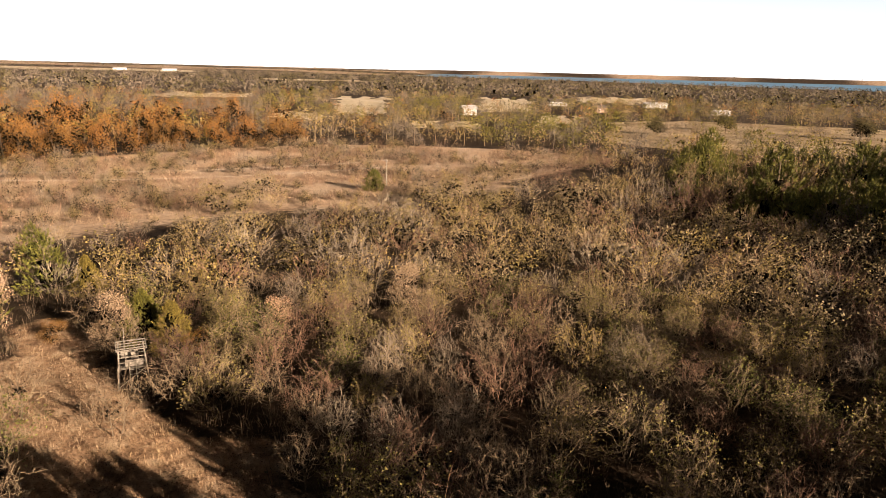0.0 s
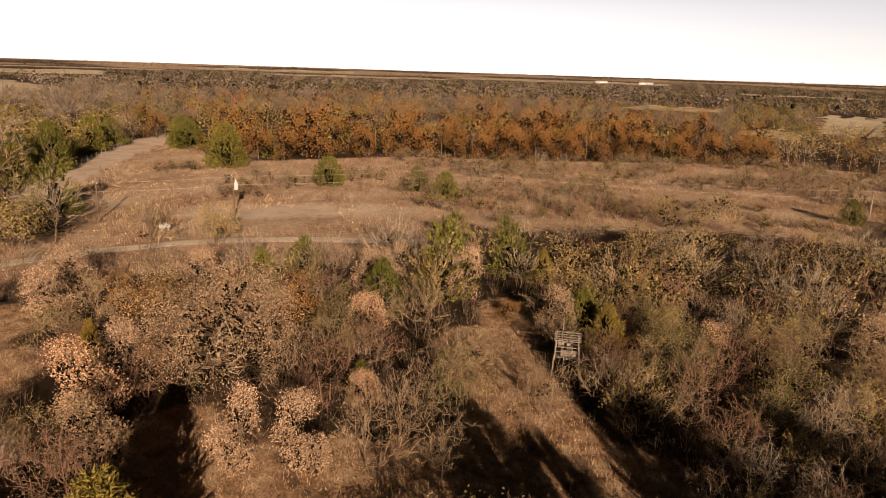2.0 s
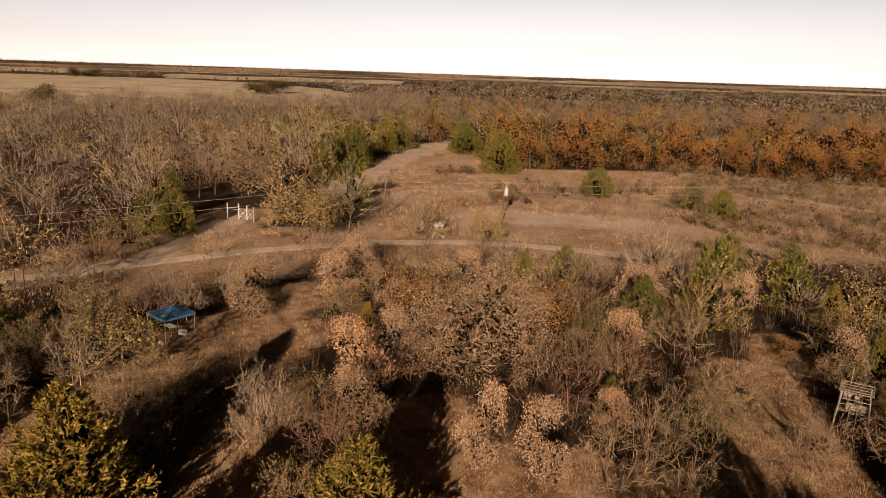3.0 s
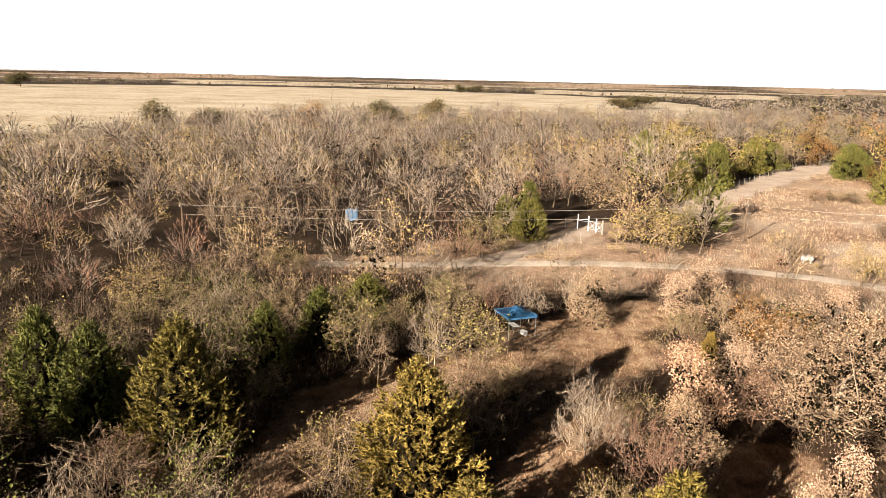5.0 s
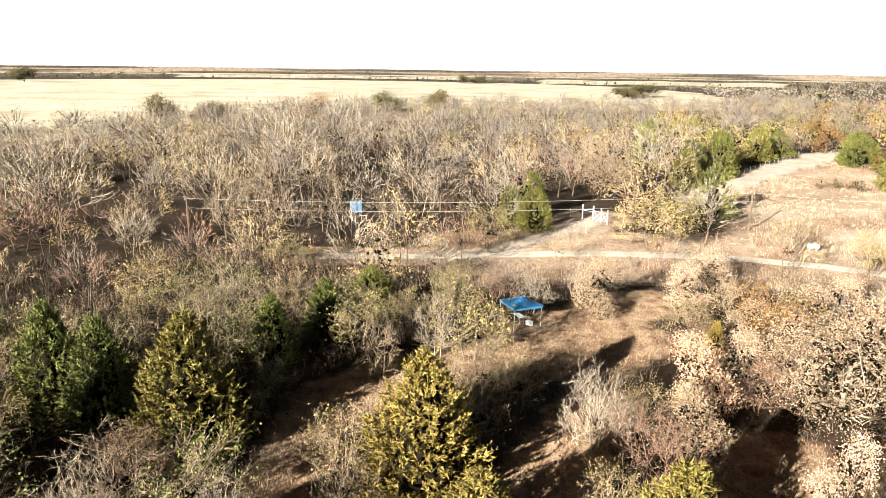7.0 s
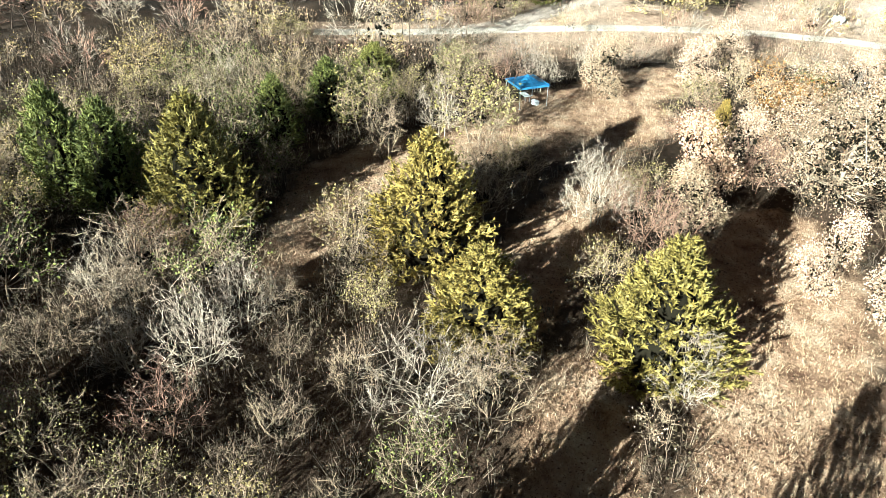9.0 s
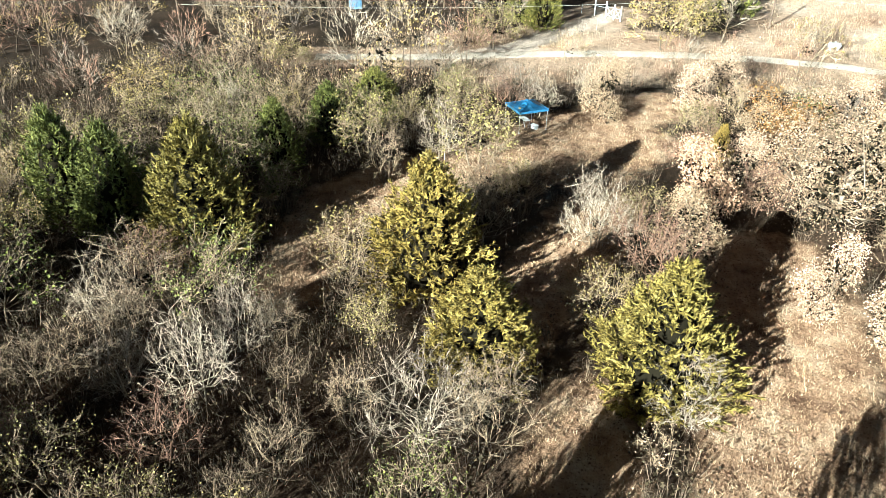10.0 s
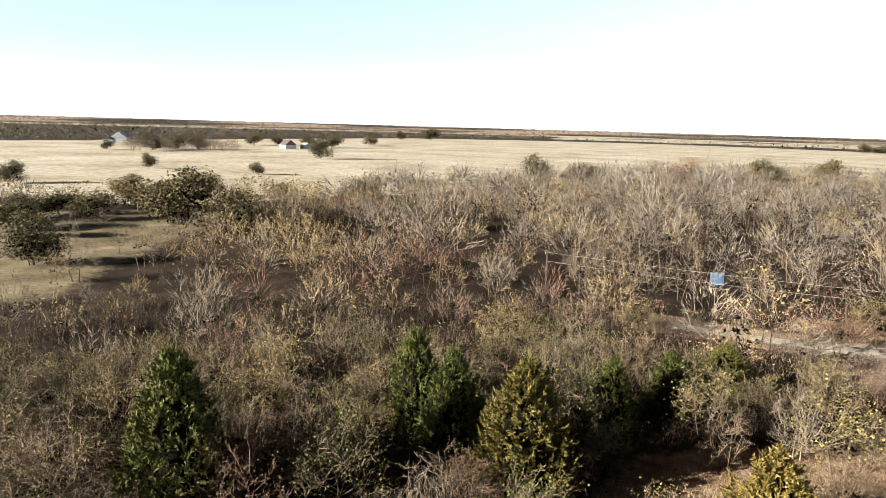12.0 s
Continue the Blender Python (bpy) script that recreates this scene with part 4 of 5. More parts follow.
def pick(mix_name):
    total = rnd.uniform(0, sum(n for _, n in MIXES[mix_name]))
    for kind, n in MIXES[mix_name]:
        total -= n
        if total <= 0:
            return kind
    return MIXES[mix_name][0][0]


NEAR = 70.0
STEP = 3.7
spots = [(i * STEP + rnd.uniform(-1.5, 1.5), j * STEP + rnd.uniform(-1.5, 1.5)) for i in range(-27, 24) for j in range(-26, 27)]
rnd.shuffle(spots)
for x, y in spots:
    r, az = math.hypot(x, y), azimuth(x, y)
    if r > NEAR or r < 17 or not (-50 < az < 156) or is_open(x, y, 0.6):
        continue
    mix_name = "dusk" if az < 26 and r < 58 else "scrub" if az < 24 else "oaks" if az < 72 else "grey" if az < 98 else "tangle" if r < 42 else "shade"
    tall = rnd.uniform(3.6, 5.4) if az < 24 else rnd.uniform(3.8, 6.0) if az < 72 else rnd.uniform(4.0, 6.6)
    if 84 < az and r < 34:
        tall *= 0.72
    tall = min(tall, headroom(x, y) - 0.2)
    if tall < 1.2 or any(math.hypot(x - px, y - py) < max(1.9, pw * 0.85) for px, py, pw in PLANTED):
        continue
    if tall < 2.6:
        plant("shrub", x, y, min(tall, 2.4))
    else:
        plant(pick(mix_name), x, y, tall)

# ---- woods further off, each kind in one mesh ----
def arr(soup_pair):
    wood, crown = soup_pair
    v0, f0, s0 = wood.arrays()
    v1, f1, s1 = crown.arrays()
    # stems take the dark bark slot, standing for shade low in the crown
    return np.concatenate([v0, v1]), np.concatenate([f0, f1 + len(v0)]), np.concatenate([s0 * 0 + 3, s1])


MID = {
    "bare": ([arr(fan(700 + i, 7.4, (7.0, 8.0, 6.4, 7.6, 6.0, 8.4)[i], 1 + i % 2, 18, fuzz=340, reach=1.05, thick=0.026, base=(0.34, 0.42, 0.3)[i % 3], core=20, low=True)) for i in range(6)], [TWIG_GREY, HAZE_TWIGS, CROWN_SHADE, BARK], "dense leafless grey-tan woodland trees"),
    "reddish": ([arr(fan(720 + i, 6, 6.0, 2, 16, fuzz=290, reach=0.95, thick=0.025, base=0.26, core=18, low=True)) for i in range(4)], [BARK_RED, HAZE_TWIGS, CROWN_SHADE, BARK], "dense leafless reddish brown scrub"),
    "olive": ([arr(fan(740 + i, 6, 6.4, 2, 12, fuzz=190, reach=0.85, thick=0.026, leaves=230, leaf=0.22, base=0.26, core=18, low=True)) for i in range(4)], [TWIG, LEAF_OLIVE, CROWN_SHADE, BARK], "scrub trees with thin olive leaves"),
    "yellow": ([arr(fan(760 + i, 6, 6.4, 2, 12, fuzz=190, reach=0.85, thick=0.026, leaves=260, leaf=0.22, base=0.26, core=18, low=True)) for i in range(4)], [TWIG, LEAF_YELLOW, CROWN_SHADE, BARK], "scrub trees with yellow-green leaves"),
    "rust": ([arr(domed(780 + i, 9, 7.0, 1, fuzz=10, leaves=520, leaf=0.24, lobes=12, base=0.12, core=10, low=True)) for i in range(4)], [BARK, LEAF_RUST, CROWN_SHADE, BARK], "row of rust-orange oaks in autumn leaf"),
    "tan": ([arr(domed(800 + i, 7, 5.8, 1, fuzz=60, reach=0.9, thick=0.024, leaves=420, leaf=0.15, lobes=9, base=0.12, core=6, low=True)) for i in range(3)], [BARK, LEAF_TAN, CROWN_SHADE, BARK], "oaks holding dry tan leaves"),
    "leafy": ([arr(domed(840 + i, 6, 6.6, 2, fuzz=110, reach=0.7, thick=0.026, leaves=300, leaf=0.28, lobes=10, base=0.12, core=6, low=True)) for i in range(4)], [TWIG, LEAF_OLIVE, CROWN_SHADE, BARK], "dense olive-leaved shrubs of the open brush"),
    "buff": ([arr(domed(850 + i, 6, 6.6, 2, fuzz=170, reach=0.8, thick=0.026, leaves=230, leaf=0.25, lobes=10, base=0.12, core=6, low=True)) for i in range(4)], [TWIG, LEAF_BUFF, CROWN_SHADE, BARK], "pale buff shrubs gone to seed"),
    "green": ([arr(cedar(820 + i, 7, 6.6, 1300, 0.66, bushy=0.6, low=True)) for i in range(4)], [BARK, LEAF_GREEN, CROWN_SHADE, BARK], "dark green cedars among bare woods"),
}
FAR = {
    "bare": ([far_tree(900 + i, 9, 9.5, 14, 0.5, 72).arrays() for i in range(4)], [TWIG_GREY, HAZE_TWIGS, CROWN_SHADE], "leafless grey-tan woods spreading to the distance"),
    "reddish": ([far_tree(910 + i, 8, 8.5, 14, 0.5, 60).arrays() for i in range(3)], [BARK_RED, HAZE_TWIGS, CROWN_SHADE], "reddish brown leafless woods in the distance"),
    "olive": ([far_tree(920 + i, 7, 8, 90, 0.46, 8).arrays() for i in range(4)], [TWIG, LEAF_OLIVE, CROWN_SHADE], "olive-leaved woods in the distance"),
    "yellow": ([far_tree(930 + i, 7, 7.5, 85, 0.46, 8).arrays() for i in range(3)], [TWIG, LEAF_YELLOW, CROWN_SHADE], "yellow-green trees in the distance"),
    "rust": ([far_tree(940 + i, 9, 7.5, 105, 0.52).arrays() for i in range(4)], [BARK, LEAF_RUST, CROWN_SHADE], "rust-orange trees in the distance"),
    "tan": ([far_tree(950 + i, 7, 7, 85, 0.46).arrays() for i in range(3)], [BARK, LEAF_TAN, CROWN_SHADE], "dry tan-leaved trees in the distance"),
    "green": ([far_tree(960 + i, 7, 6.5, 105, 0.52).arrays() for i in range(4)], [BARK, LEAF_GREEN, CROWN_SHADE], "dark green cedars in the distance"),
}
VAST = {
    "bare": ([far_tree(970 + i, 8, 17, 16, 1.9, 12, 0).arrays() for i in range(4)], [TWIG_GREY, TWIG_GREY, CROWN_SHADE], "hazy leafless woods near the horizon"),
    "olive": ([far_tree(980 + i, 8, 17, 16, 1.9, 0, 0).arrays() for i in range(4)], [TWIG_GREY, LEAF_OAK, CROWN_SHADE], "dull olive woods near the horizon"),
    "rust": ([far_tree(985 + i, 8, 17, 16, 1.9, 0, 0).arrays() for i in range(3)], [TWIG_GREY, HAZE_TWIGS, CROWN_SHADE], "brown woods near the horizon"),
    "green": ([far_tree(990 + i, 8, 15, 16, 1.9, 0, 1).arrays() for i in range(3)], [TWIG_GREY, LEAF_OAK, CROWN_SHADE], "dark green woods near the horizon"),
}


def far_mix(x, y, r, az):
    """Which kind of tree stands at a spot beyond the near brush, and how big."""
    n = noise.noise(Vector((x / 55, y / 55, 4.4)))
    n2 = noise.noise(Vector((x / 24, y / 24, 8.4)))
    t = rnd.random()
    if az > 57 and r > 1150:
        return ("green", 1.0) if t < 0.35 else ("olive", 1.0) if t < 0.5 else ("bare", 1.0)
    if 12 < az < 56 and 150 < r < 330 and n > -0.45:
        return ("rust", rnd.uniform(0.85, 1.2)) if t < 0.72 else ("olive", rnd.uniform(1.0, 1.4)) if t < 0.9 else ("green", 1.0)
    if az < -19 and 122 < r < 205:
        return ("green", rnd.uniform(0.8, 1.2)) if t < 0.5 else ("olive", rnd.uniform(0.9, 1.3)) if t < 0.85 else ("reddish", 1.1)
    if az < 27 and r < 135:
        return (("leafy", "buff", "yellow", "olive", "reddish", "bare", "leafy", "buff")[int(t * 8)], rnd.uniform(0.5, 0.85))
    if az < 14:
        if r < 200:
            return ("olive", rnd.uniform(0.6, 0.85)) if t < 0.3 else ("yellow", rnd.uniform(0.55, 0.8)) if t < 0.55 else ("bare", rnd.uniform(0.5, 0.75)) if t < 0.78 else ("reddish", rnd.uniform(0.6, 0.8))
        return ("green", rnd.uniform(0.7, 1.3)) if t < 0.24 + 0.9 * n else ("olive", rnd.uniform(0.8, 1.2)) if t < 0.56 else ("rust", rnd.uniform(0.6, 0.95)) if t < 0.64 + 0.2 * n2 else ("bare", rnd.uniform(0.7, 1.0)) if t < 0.92 else ("tan", 0.9)
    if az < 60:
        return ("olive", rnd.uniform(0.7, 1.1)) if t < 0.24 + 0.3 * n else ("rust", rnd.uniform(0.6, 0.9)) if t < 0.33 else ("bare", rnd.uniform(0.7, 1.0)) if t < 0.82 else ("green", 0.9) if t < 0.92 else ("reddish", 1.0)
    if 56 < az < 72 and 120 < r < 300 and n2 > 0:
        return ("green", rnd.uniform(0.9, 1.4)) if t < 0.4 else ("tan", 1.1) if t < 0.6 else ("olive", 1.1)
    if az > 126 and r > 100:
        return ("olive", rnd.uniform(0.8, 1.3)) if t < 0.5 else ("bare", rnd.uniform(0.7, 1.0)) if t < 0.8 else ("olive", 1.0)
    if az > 97 and r < 108:
        return ("olive", rnd.uniform(0.6, 1.0)) if t < 0.5 else ("bare", rnd.uniform(0.6, 0.9)) if t < 0.84 else ("reddish", 0.9)
    return ("bare", rnd.uniform(0.8, 1.5)) if t < 0.54 + 0.2 * n2 else ("olive", rnd.uniform(0.8, 1.4)) if t < 0.72 + 0.2 * n else ("reddish", rnd.uniform(0.8, 1.3)) if t < 0.84 else ("tan", rnd.uniform(0.65, 0.9)) if t < 0.91 else ("yellow", 1.0)


BANDS = {"mid": {}, "far": {}, "vast": {}}
MID_END, FAR_END = 190.0, 640.0


def scatter(r0, r1, spacing, band, keep):
    r = r0
    while r < r1:
        step = spacing * (r / r0) ** 0.5 if band != "mid" else spacing
        arc = math.degrees(step / r)
        az = -40 + rnd.random() * arc
        while az < 152:
            a, q = az + rnd.uniform(-0.45, 0.45) * arc, r + rnd.uniform(-0.45, 0.45) * step
            az += arc
            x, y = polar(a, q)
            if not keep(x, y, q, a):
                continue
            kind, size = far_mix(x, y, q, a)
            if kind == "rust" and q < 120:
                kind = "reddish"
            if kind == "rust" and q < 330:
                if rnd.random() < 0.6:
                    continue
                size *= 1.25
            if band == "vast":
                kind = {"reddish": "rust", "tan": "bare", "yellow": "olive"}.get(kind, kind)
                size = 1.0
            if band == "mid":
                swell = noise.noise(Vector((x / 11, y / 11, 7.7)))
                if a > 57 and rnd.random() < 0.3:
                    continue
                if swell < -0.42 or (a > 66 and q > 92 and rnd.random() < 0.12):
                    kind, swell = rnd.choice(("reddish", "bare", "bare")), -0.9
                size *= ((1.3 if a > 60 else 1.1) + 0.5 * swell) * rnd.uniform(0.8, 1.2)
            top = headroom(x, y) if band == "mid" else 99
            if top < (2.4 if a > 44 else 1.1):
                continue
            size = min(size, top / 7.0)
            into = "mid" if band == "far" and kind == "rust" and q < 310 else band
            BANDS[into].setdefault(kind, []).append((x, y, land(x, y) - 0.05, rnd.uniform(0, 6.28), size * rnd.uniform(0.85, 1.15)))
        r += step




def wooded(x, y, r, az):
    if inside(YARD, x, y):
        return rnd.random() < 0.08
    if inside(PASTURE_EDGE, x, y):
        return False
    if inside(EAST_YARD, x, y):
        return rnd.random() < 0.22
    if inside(MEADOW, x, y):
        return off_line(MEADOW + MEADOW[:1], x, y) < 12 and y < 150 and x > -72 and rnd.random() < 0.4
    if any(a0 < az < a1 and r0 < r < r1 for a0, a1, r0, r1 in FAR_FIELDS):
        return False
    if az > 57 and 2350 < r < 2700:
        return False
    if (az > 112 and 1450 < r < 2200) or (az > 57 and 1750 < r < 2100):
        return True
    if az > 57 and r > 1150 and (noise.noise(Vector((r / 95, az / 11, 2.0))) < -0.08):
        return False
    if az < 1 and r > 2700 + min(az, 0) * 24:
        return False
    if r < 240 and (is_open(x, y, 1.0) or any(math.hypot(x - px, y - py) < pw * 0.7 for px, py, pw in PLANTED)):
        return False
    return True


scatter(NEAR, MID_END, 6.3, "mid", wooded)
for _ in range(4200):
    x, y = rnd.uniform(-150, 55), rnd.uniform(70, 228)
    az, r = azimuth(x, y), math.hypot(x, y)
    n = noise.noise(Vector((x / 20, y / 20, 6.1)))
    if inside(MEADOW, x, y) and n > (0.25 if az > 40 else -0.12) and off_line([(-14, 140), (-36, 150)], x, y) > 5 and math.hypot(x + 87, y - 74) > 12:
        kind = rnd.choice(("reddish", "buff", "buff", "bare", "leafy", "tan"))
        BANDS["mid"].setdefault(kind, []).append((x, y, 0.1, rnd.uniform(0, 6.28), min(rnd.uniform(0.25, 0.55), max(0.15, headroom(x, y) / 7))))
scatter(NEAR - 2, 134, 4.6, "mid", lambda x, y, r, az: az < 26 and not inside(MEADOW, x, y) and wooded(x, y, r, az))
scatter(MID_END, FAR_END, 6.4, "far", wooded)
# the woodlot beside the far farmhouse
for _ in range(90):
    x, y = polar(rnd.uniform(133.5, 141.5), rnd.uniform(545, 640))
    BANDS["far"].setdefault(rnd.choice(("bare", "bare", "olive", "reddish")), []).append((x, y, 0.0, rnd.uniform(0, 6.28), rnd.uniform(0.9, 1.3)))
scatter(FAR_END, 3300, 21.0, "vast", wooded)
scatter(3300, 4500, 46.0, "vast", lambda x, y, r, az: az > 0 or r > 4330)
for band, table in (("mid", MID), ("far", FAR), ("vast", VAST)):
    for kind, (templates, mats, label) in table.items():
        if BANDS[band].get(kind):
            strewn("woods", templates, BANDS[band][kind], mats, label, "woods")


# ---- low growth ----
def tuft(seed, n, h, spread, width=0.02):
    rng = random.Random(seed)
    s = Soup()
    for _ in range(n):
        a, r = rng.uniform(0, 6.283), spread * math.sqrt(rng.random())
        b = Vector((math.cos(a) * r, math.sin(a) * r, -0.03))
        d = Vector((math.cos(a) * 0.35 + rng.gauss(0, 0.2), math.sin(a) * 0.35 + rng.gauss(0, 0.2), 1)) * h * rng.uniform(0.5, 1.2)
        w = Vector((math.sin(a), -math.cos(a), 0)) * width
        i = len(s.v)
        s.v += [tuple(b - w), tuple(b + w), tuple(b + d)]
        s.f.append((i, i + 1, i + 2))
        s.s.append(0)
    return s.arrays()


def brush(seed, n, h, spread, leaves, size=0.14):
    """A tangle of thin stems with leaves among them."""
    rng = random.Random(seed)
    s = Soup()
    for _ in range(n):
        a, r = rng.uniform(0, 6.283), spread * math.sqrt(rng.random())
        b = Vector((math.cos(a) * r * 0.5, math.sin(a) * r * 0.5, 0))
        t = Vector((math.cos(a) * r, math.sin(a) * r, h * rng.uniform(0.5, 1.1)))
        s.sliver(rng, b, t, 0.022)
        for _ in range(2):
            p = b.lerp(t, rng.uniform(0.3, 0.8))
            s.sliver(rng, p, p + Vector((rng.gauss(0, 0.3), rng.gauss(0, 0.3), rng.uniform(0.1, 0.5))) * h * 0.5, 0.016)
    for _ in range(leaves):
        a, r = rng.uniform(0, 6.283), spread * math.sqrt(rng.random())
        s.leaf(rng, Vector((math.cos(a) * r, math.sin(a) * r, h * rng.uniform(0.1, 0.9))), size * rng.uniform(0.6, 1.3))
    return s.arrays()


def fallen(seed):
    rng = random.Random(seed)
    s = Soup()
    for _ in range(14):
        p = Vector((rng.gauss(0, 0.5), rng.gauss(0, 0.5), 0.05))
        s.leaf(rng, p, rng.uniform(0.07, 0.13), 0, Vector((rng.gauss(0, 1), rng.gauss(0, 1), rng.gauss(0, 0.25))))
    return s.arrays()


lows, grasses, leaves, weeds, meadow_grass = [], [], [], [], []
for _ in range(60000):
    az, r = rnd.uniform(-44, 154), 14 + 82 * rnd.random() ** 0.75
    x, y = polar(az, r)
    spot = (x, y, land(x, y), rnd.uniform(0, 6.28), rnd.uniform(0.7, 1.3))
    if off_line(LANE, x, y) < 2.5 or off_line(DRIVE, x, y) < 2.0:
        continue
    if is_open(x, y):
        (grasses if rnd.random() < 0.65 else leaves).append(spot)
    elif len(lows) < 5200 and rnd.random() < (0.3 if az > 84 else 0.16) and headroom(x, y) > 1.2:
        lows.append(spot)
    elif len(leaves) < 1500 and rnd.random() < 0.2:
        leaves.append(spot)
for _ in range(46000):
    x, y = rnd.uniform(-215, 60), rnd.uniform(-25, 230)
    if (inside(MEADOW, x, y) or 2.2 < off_line(LANE, x, y) < 13) and not is_open(x, y, -1.2) and math.hypot(x + 87, y - 74) > 9:
        n = noise.noise(Vector((x / 16, y / 16, 2.2)))
        if n > -0.35 or rnd.random() < 0.3:
            meadow_grass.append((x, y, 0.0, rnd.uniform(0, 6.28), rnd.uniform(0.6, 1.3)))
        if n > (0.1 if azimuth(x, y) > 38 else -0.25) and rnd.random() < 0.13 and headroom(x, y) > 1.3:
            weeds.append((x, y, 0.0, rnd.uniform(0, 6.28), rnd.uniform(0.8, 1.9)))
# dark bark stems and darkened leaves paint the shaded gaps in the brush
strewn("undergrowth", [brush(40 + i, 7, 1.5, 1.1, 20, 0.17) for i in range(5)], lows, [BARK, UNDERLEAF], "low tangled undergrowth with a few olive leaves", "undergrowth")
strewn("meadow_scrub", [brush(60 + i, 9, 1.3, 1.2, 12) for i in range(4)], weeds, [BARK_RED, LEAF_TAN], "low reddish scrub in the dry meadow", "undergrowth")
strewn("meadow_grass", [tuft(80 + i, 11, 0.36, 1.0, 0.026) for i in range(5)], meadow_grass, [GRASS], "standing dry grass of the meadow", "grass")
strewn("dry_grass", [tuft(50 + i, 13, 0.28, 0.55, 0.013) for i in range(5)], grasses, [GRASS], "tufts of dry tan grass", "grass")
strewn("fallen_leaves", [fallen(70 + i) for i in range(5)], leaves, [LITTER], "dry brown leaves strewn on the ground", "leaves")


# ---- built things ----
def part(name, bm, mat, parent, label=""):
    me = bpy.data.meshes.new(name)
    bm.to_mesh(me)
    bm.free()
    me.materials.append(mat)
    ob = new(name, me)
    ob.parent = parent
    return tagged(ob, label) if label else ob


def block(sx, sy, sz, at=(0, 0, 0), turn=(0, 0, 0), bevel=0.0):
    bm = bmesh.new()
    bmesh.ops.create_cube(bm, size=1.0)
    bmesh.ops.scale(bm, vec=(sx, sy, sz), verts=bm.verts)
    if bevel:
        bmesh.ops.bevel(bm, geom=bm.edges[:], offset=bevel, segments=2, affect="EDGES")
    bmesh.ops.transform(bm, matrix=pose(*at, *turn), verts=bm.verts)
    return bm


def bar(a, b, r, sides=8, r2=None):
    """A round bar from a to b, its ends closed."""
    a, b = Vector(a), Vector(b)
    bm = bmesh.new()
    bmesh.ops.create_cone(bm, cap_ends=True, segments=sides, radius1=r, radius2=r if r2 is None else r2, depth=(b - a).length)
    m = Matrix.Translation((a + b) / 2) @ (b - a).to_track_quat("Z", "Y").to_matrix().to_4x4()
    bmesh.ops.transform(bm, matrix=m, verts=bm.verts)
    return bm


def thing(name, x, y, turn, label, category, group="", z=None):
    top = new(name)
    top.matrix_basis = pose(x, y, land(x, y) if z is None else z, 0, 0, turn)
    return tagged(top, label, category, group, "thing")


def hunting_tower():
    t = thing("hunting_stand", -23.4, 49.6, 26, "weathered pale wooden hunting stand with open rails above the brush", "hunting stand")
    t.scale = (0.84, 0.84, 0.82)
    legs = [(-1, -1), (1, -1), (1, 1), (-1, 1)]
    for i, j in legs:
        part("leg", bar((i * 1.35, j * 1.35, -0.2), (i * 1.05, j * 1.05, 3.75), 0.07), WOOD, t)
    for k, ((i, j), (p, q)) in enumerate(zip(legs, legs[1:] + legs[:1])):
        part("brace", bar((i * 1.3, j * 1.3, 0.2), (p * 1.14, q * 1.14, 1.9), 0.04, 6), WOOD, t)
        for h in (2.55, 3.05):
            part("rail", bar((i * 1.1, j * 1.1, h), (p * 1.1, q * 1.1, h), 0.045, 6), WOOD, t)
        part("roof_beam", bar((i * 1.25, j * 1.25, 3.78), (p * 1.25, q * 1.25, 3.78), 0.055, 6), WOOD, t)
        if k in (0, 2):
            part("side_panel", block(1.5, 0.03, 0.62, (0.15 * (1 - k), j * 1.06, 2.45)), WOOD, t)
        for u in (-0.5, 0.0, 0.5):
            mx, my = (i + p) / 2 * 1.1 + (p - i) / 2 * u, (j + q) / 2 * 1.1 + (q - j) / 2 * u
            part("baluster", bar((mx, my, 1.95), (mx, my, 3.05), 0.03, 6), WOOD, t)
    for k in range(9):
        part("floor_board", block(2.3, 0.23, 0.04, (0, -1.02 + k * 0.255, 1.92)), WOOD, t)
    for k in range(4):
        part("roof_slat", block(2.6, 0.09, 0.05, (0, -1.0 + k * 0.66, 3.86)), WOOD, t)
    for e in (-0.28, 0.28):
        part("ladder_rail", bar((e, -2.1, -0.1), (e, -1.15, 2.6), 0.04, 6), WOOD, t)
    for k in range(6):
        part("rung", bar((-0.28, -1.98 + k * 0.145, 0.25 + k * 0.42), (0.28, -1.98 + k * 0.145, 0.25 + k * 0.42), 0.025, 6), WOOD, t)
    part("mast", bar((-0.55, 0.9, 1.9), (-0.5, 0.95, 5.1), 0.035, 6), WOOD, t, "tall thin pole")
    part("seat", block(0.5, 0.45, 0.05, (0.2, 0.2, 2.38), bevel=0.015), WOOD, t)
    part("seat_back", block(0.5, 0.05, 0.5, (0.2, 0.45, 2.65), bevel=0.015), WOOD, t)
    for i in (-0.2, 0.2):
        for j in (0.02, 0.38):
            part("seat_leg", bar((0.2 + i, j, 1.93), (0.2 + i, j, 2.37), 0.025, 6), WOOD, t)


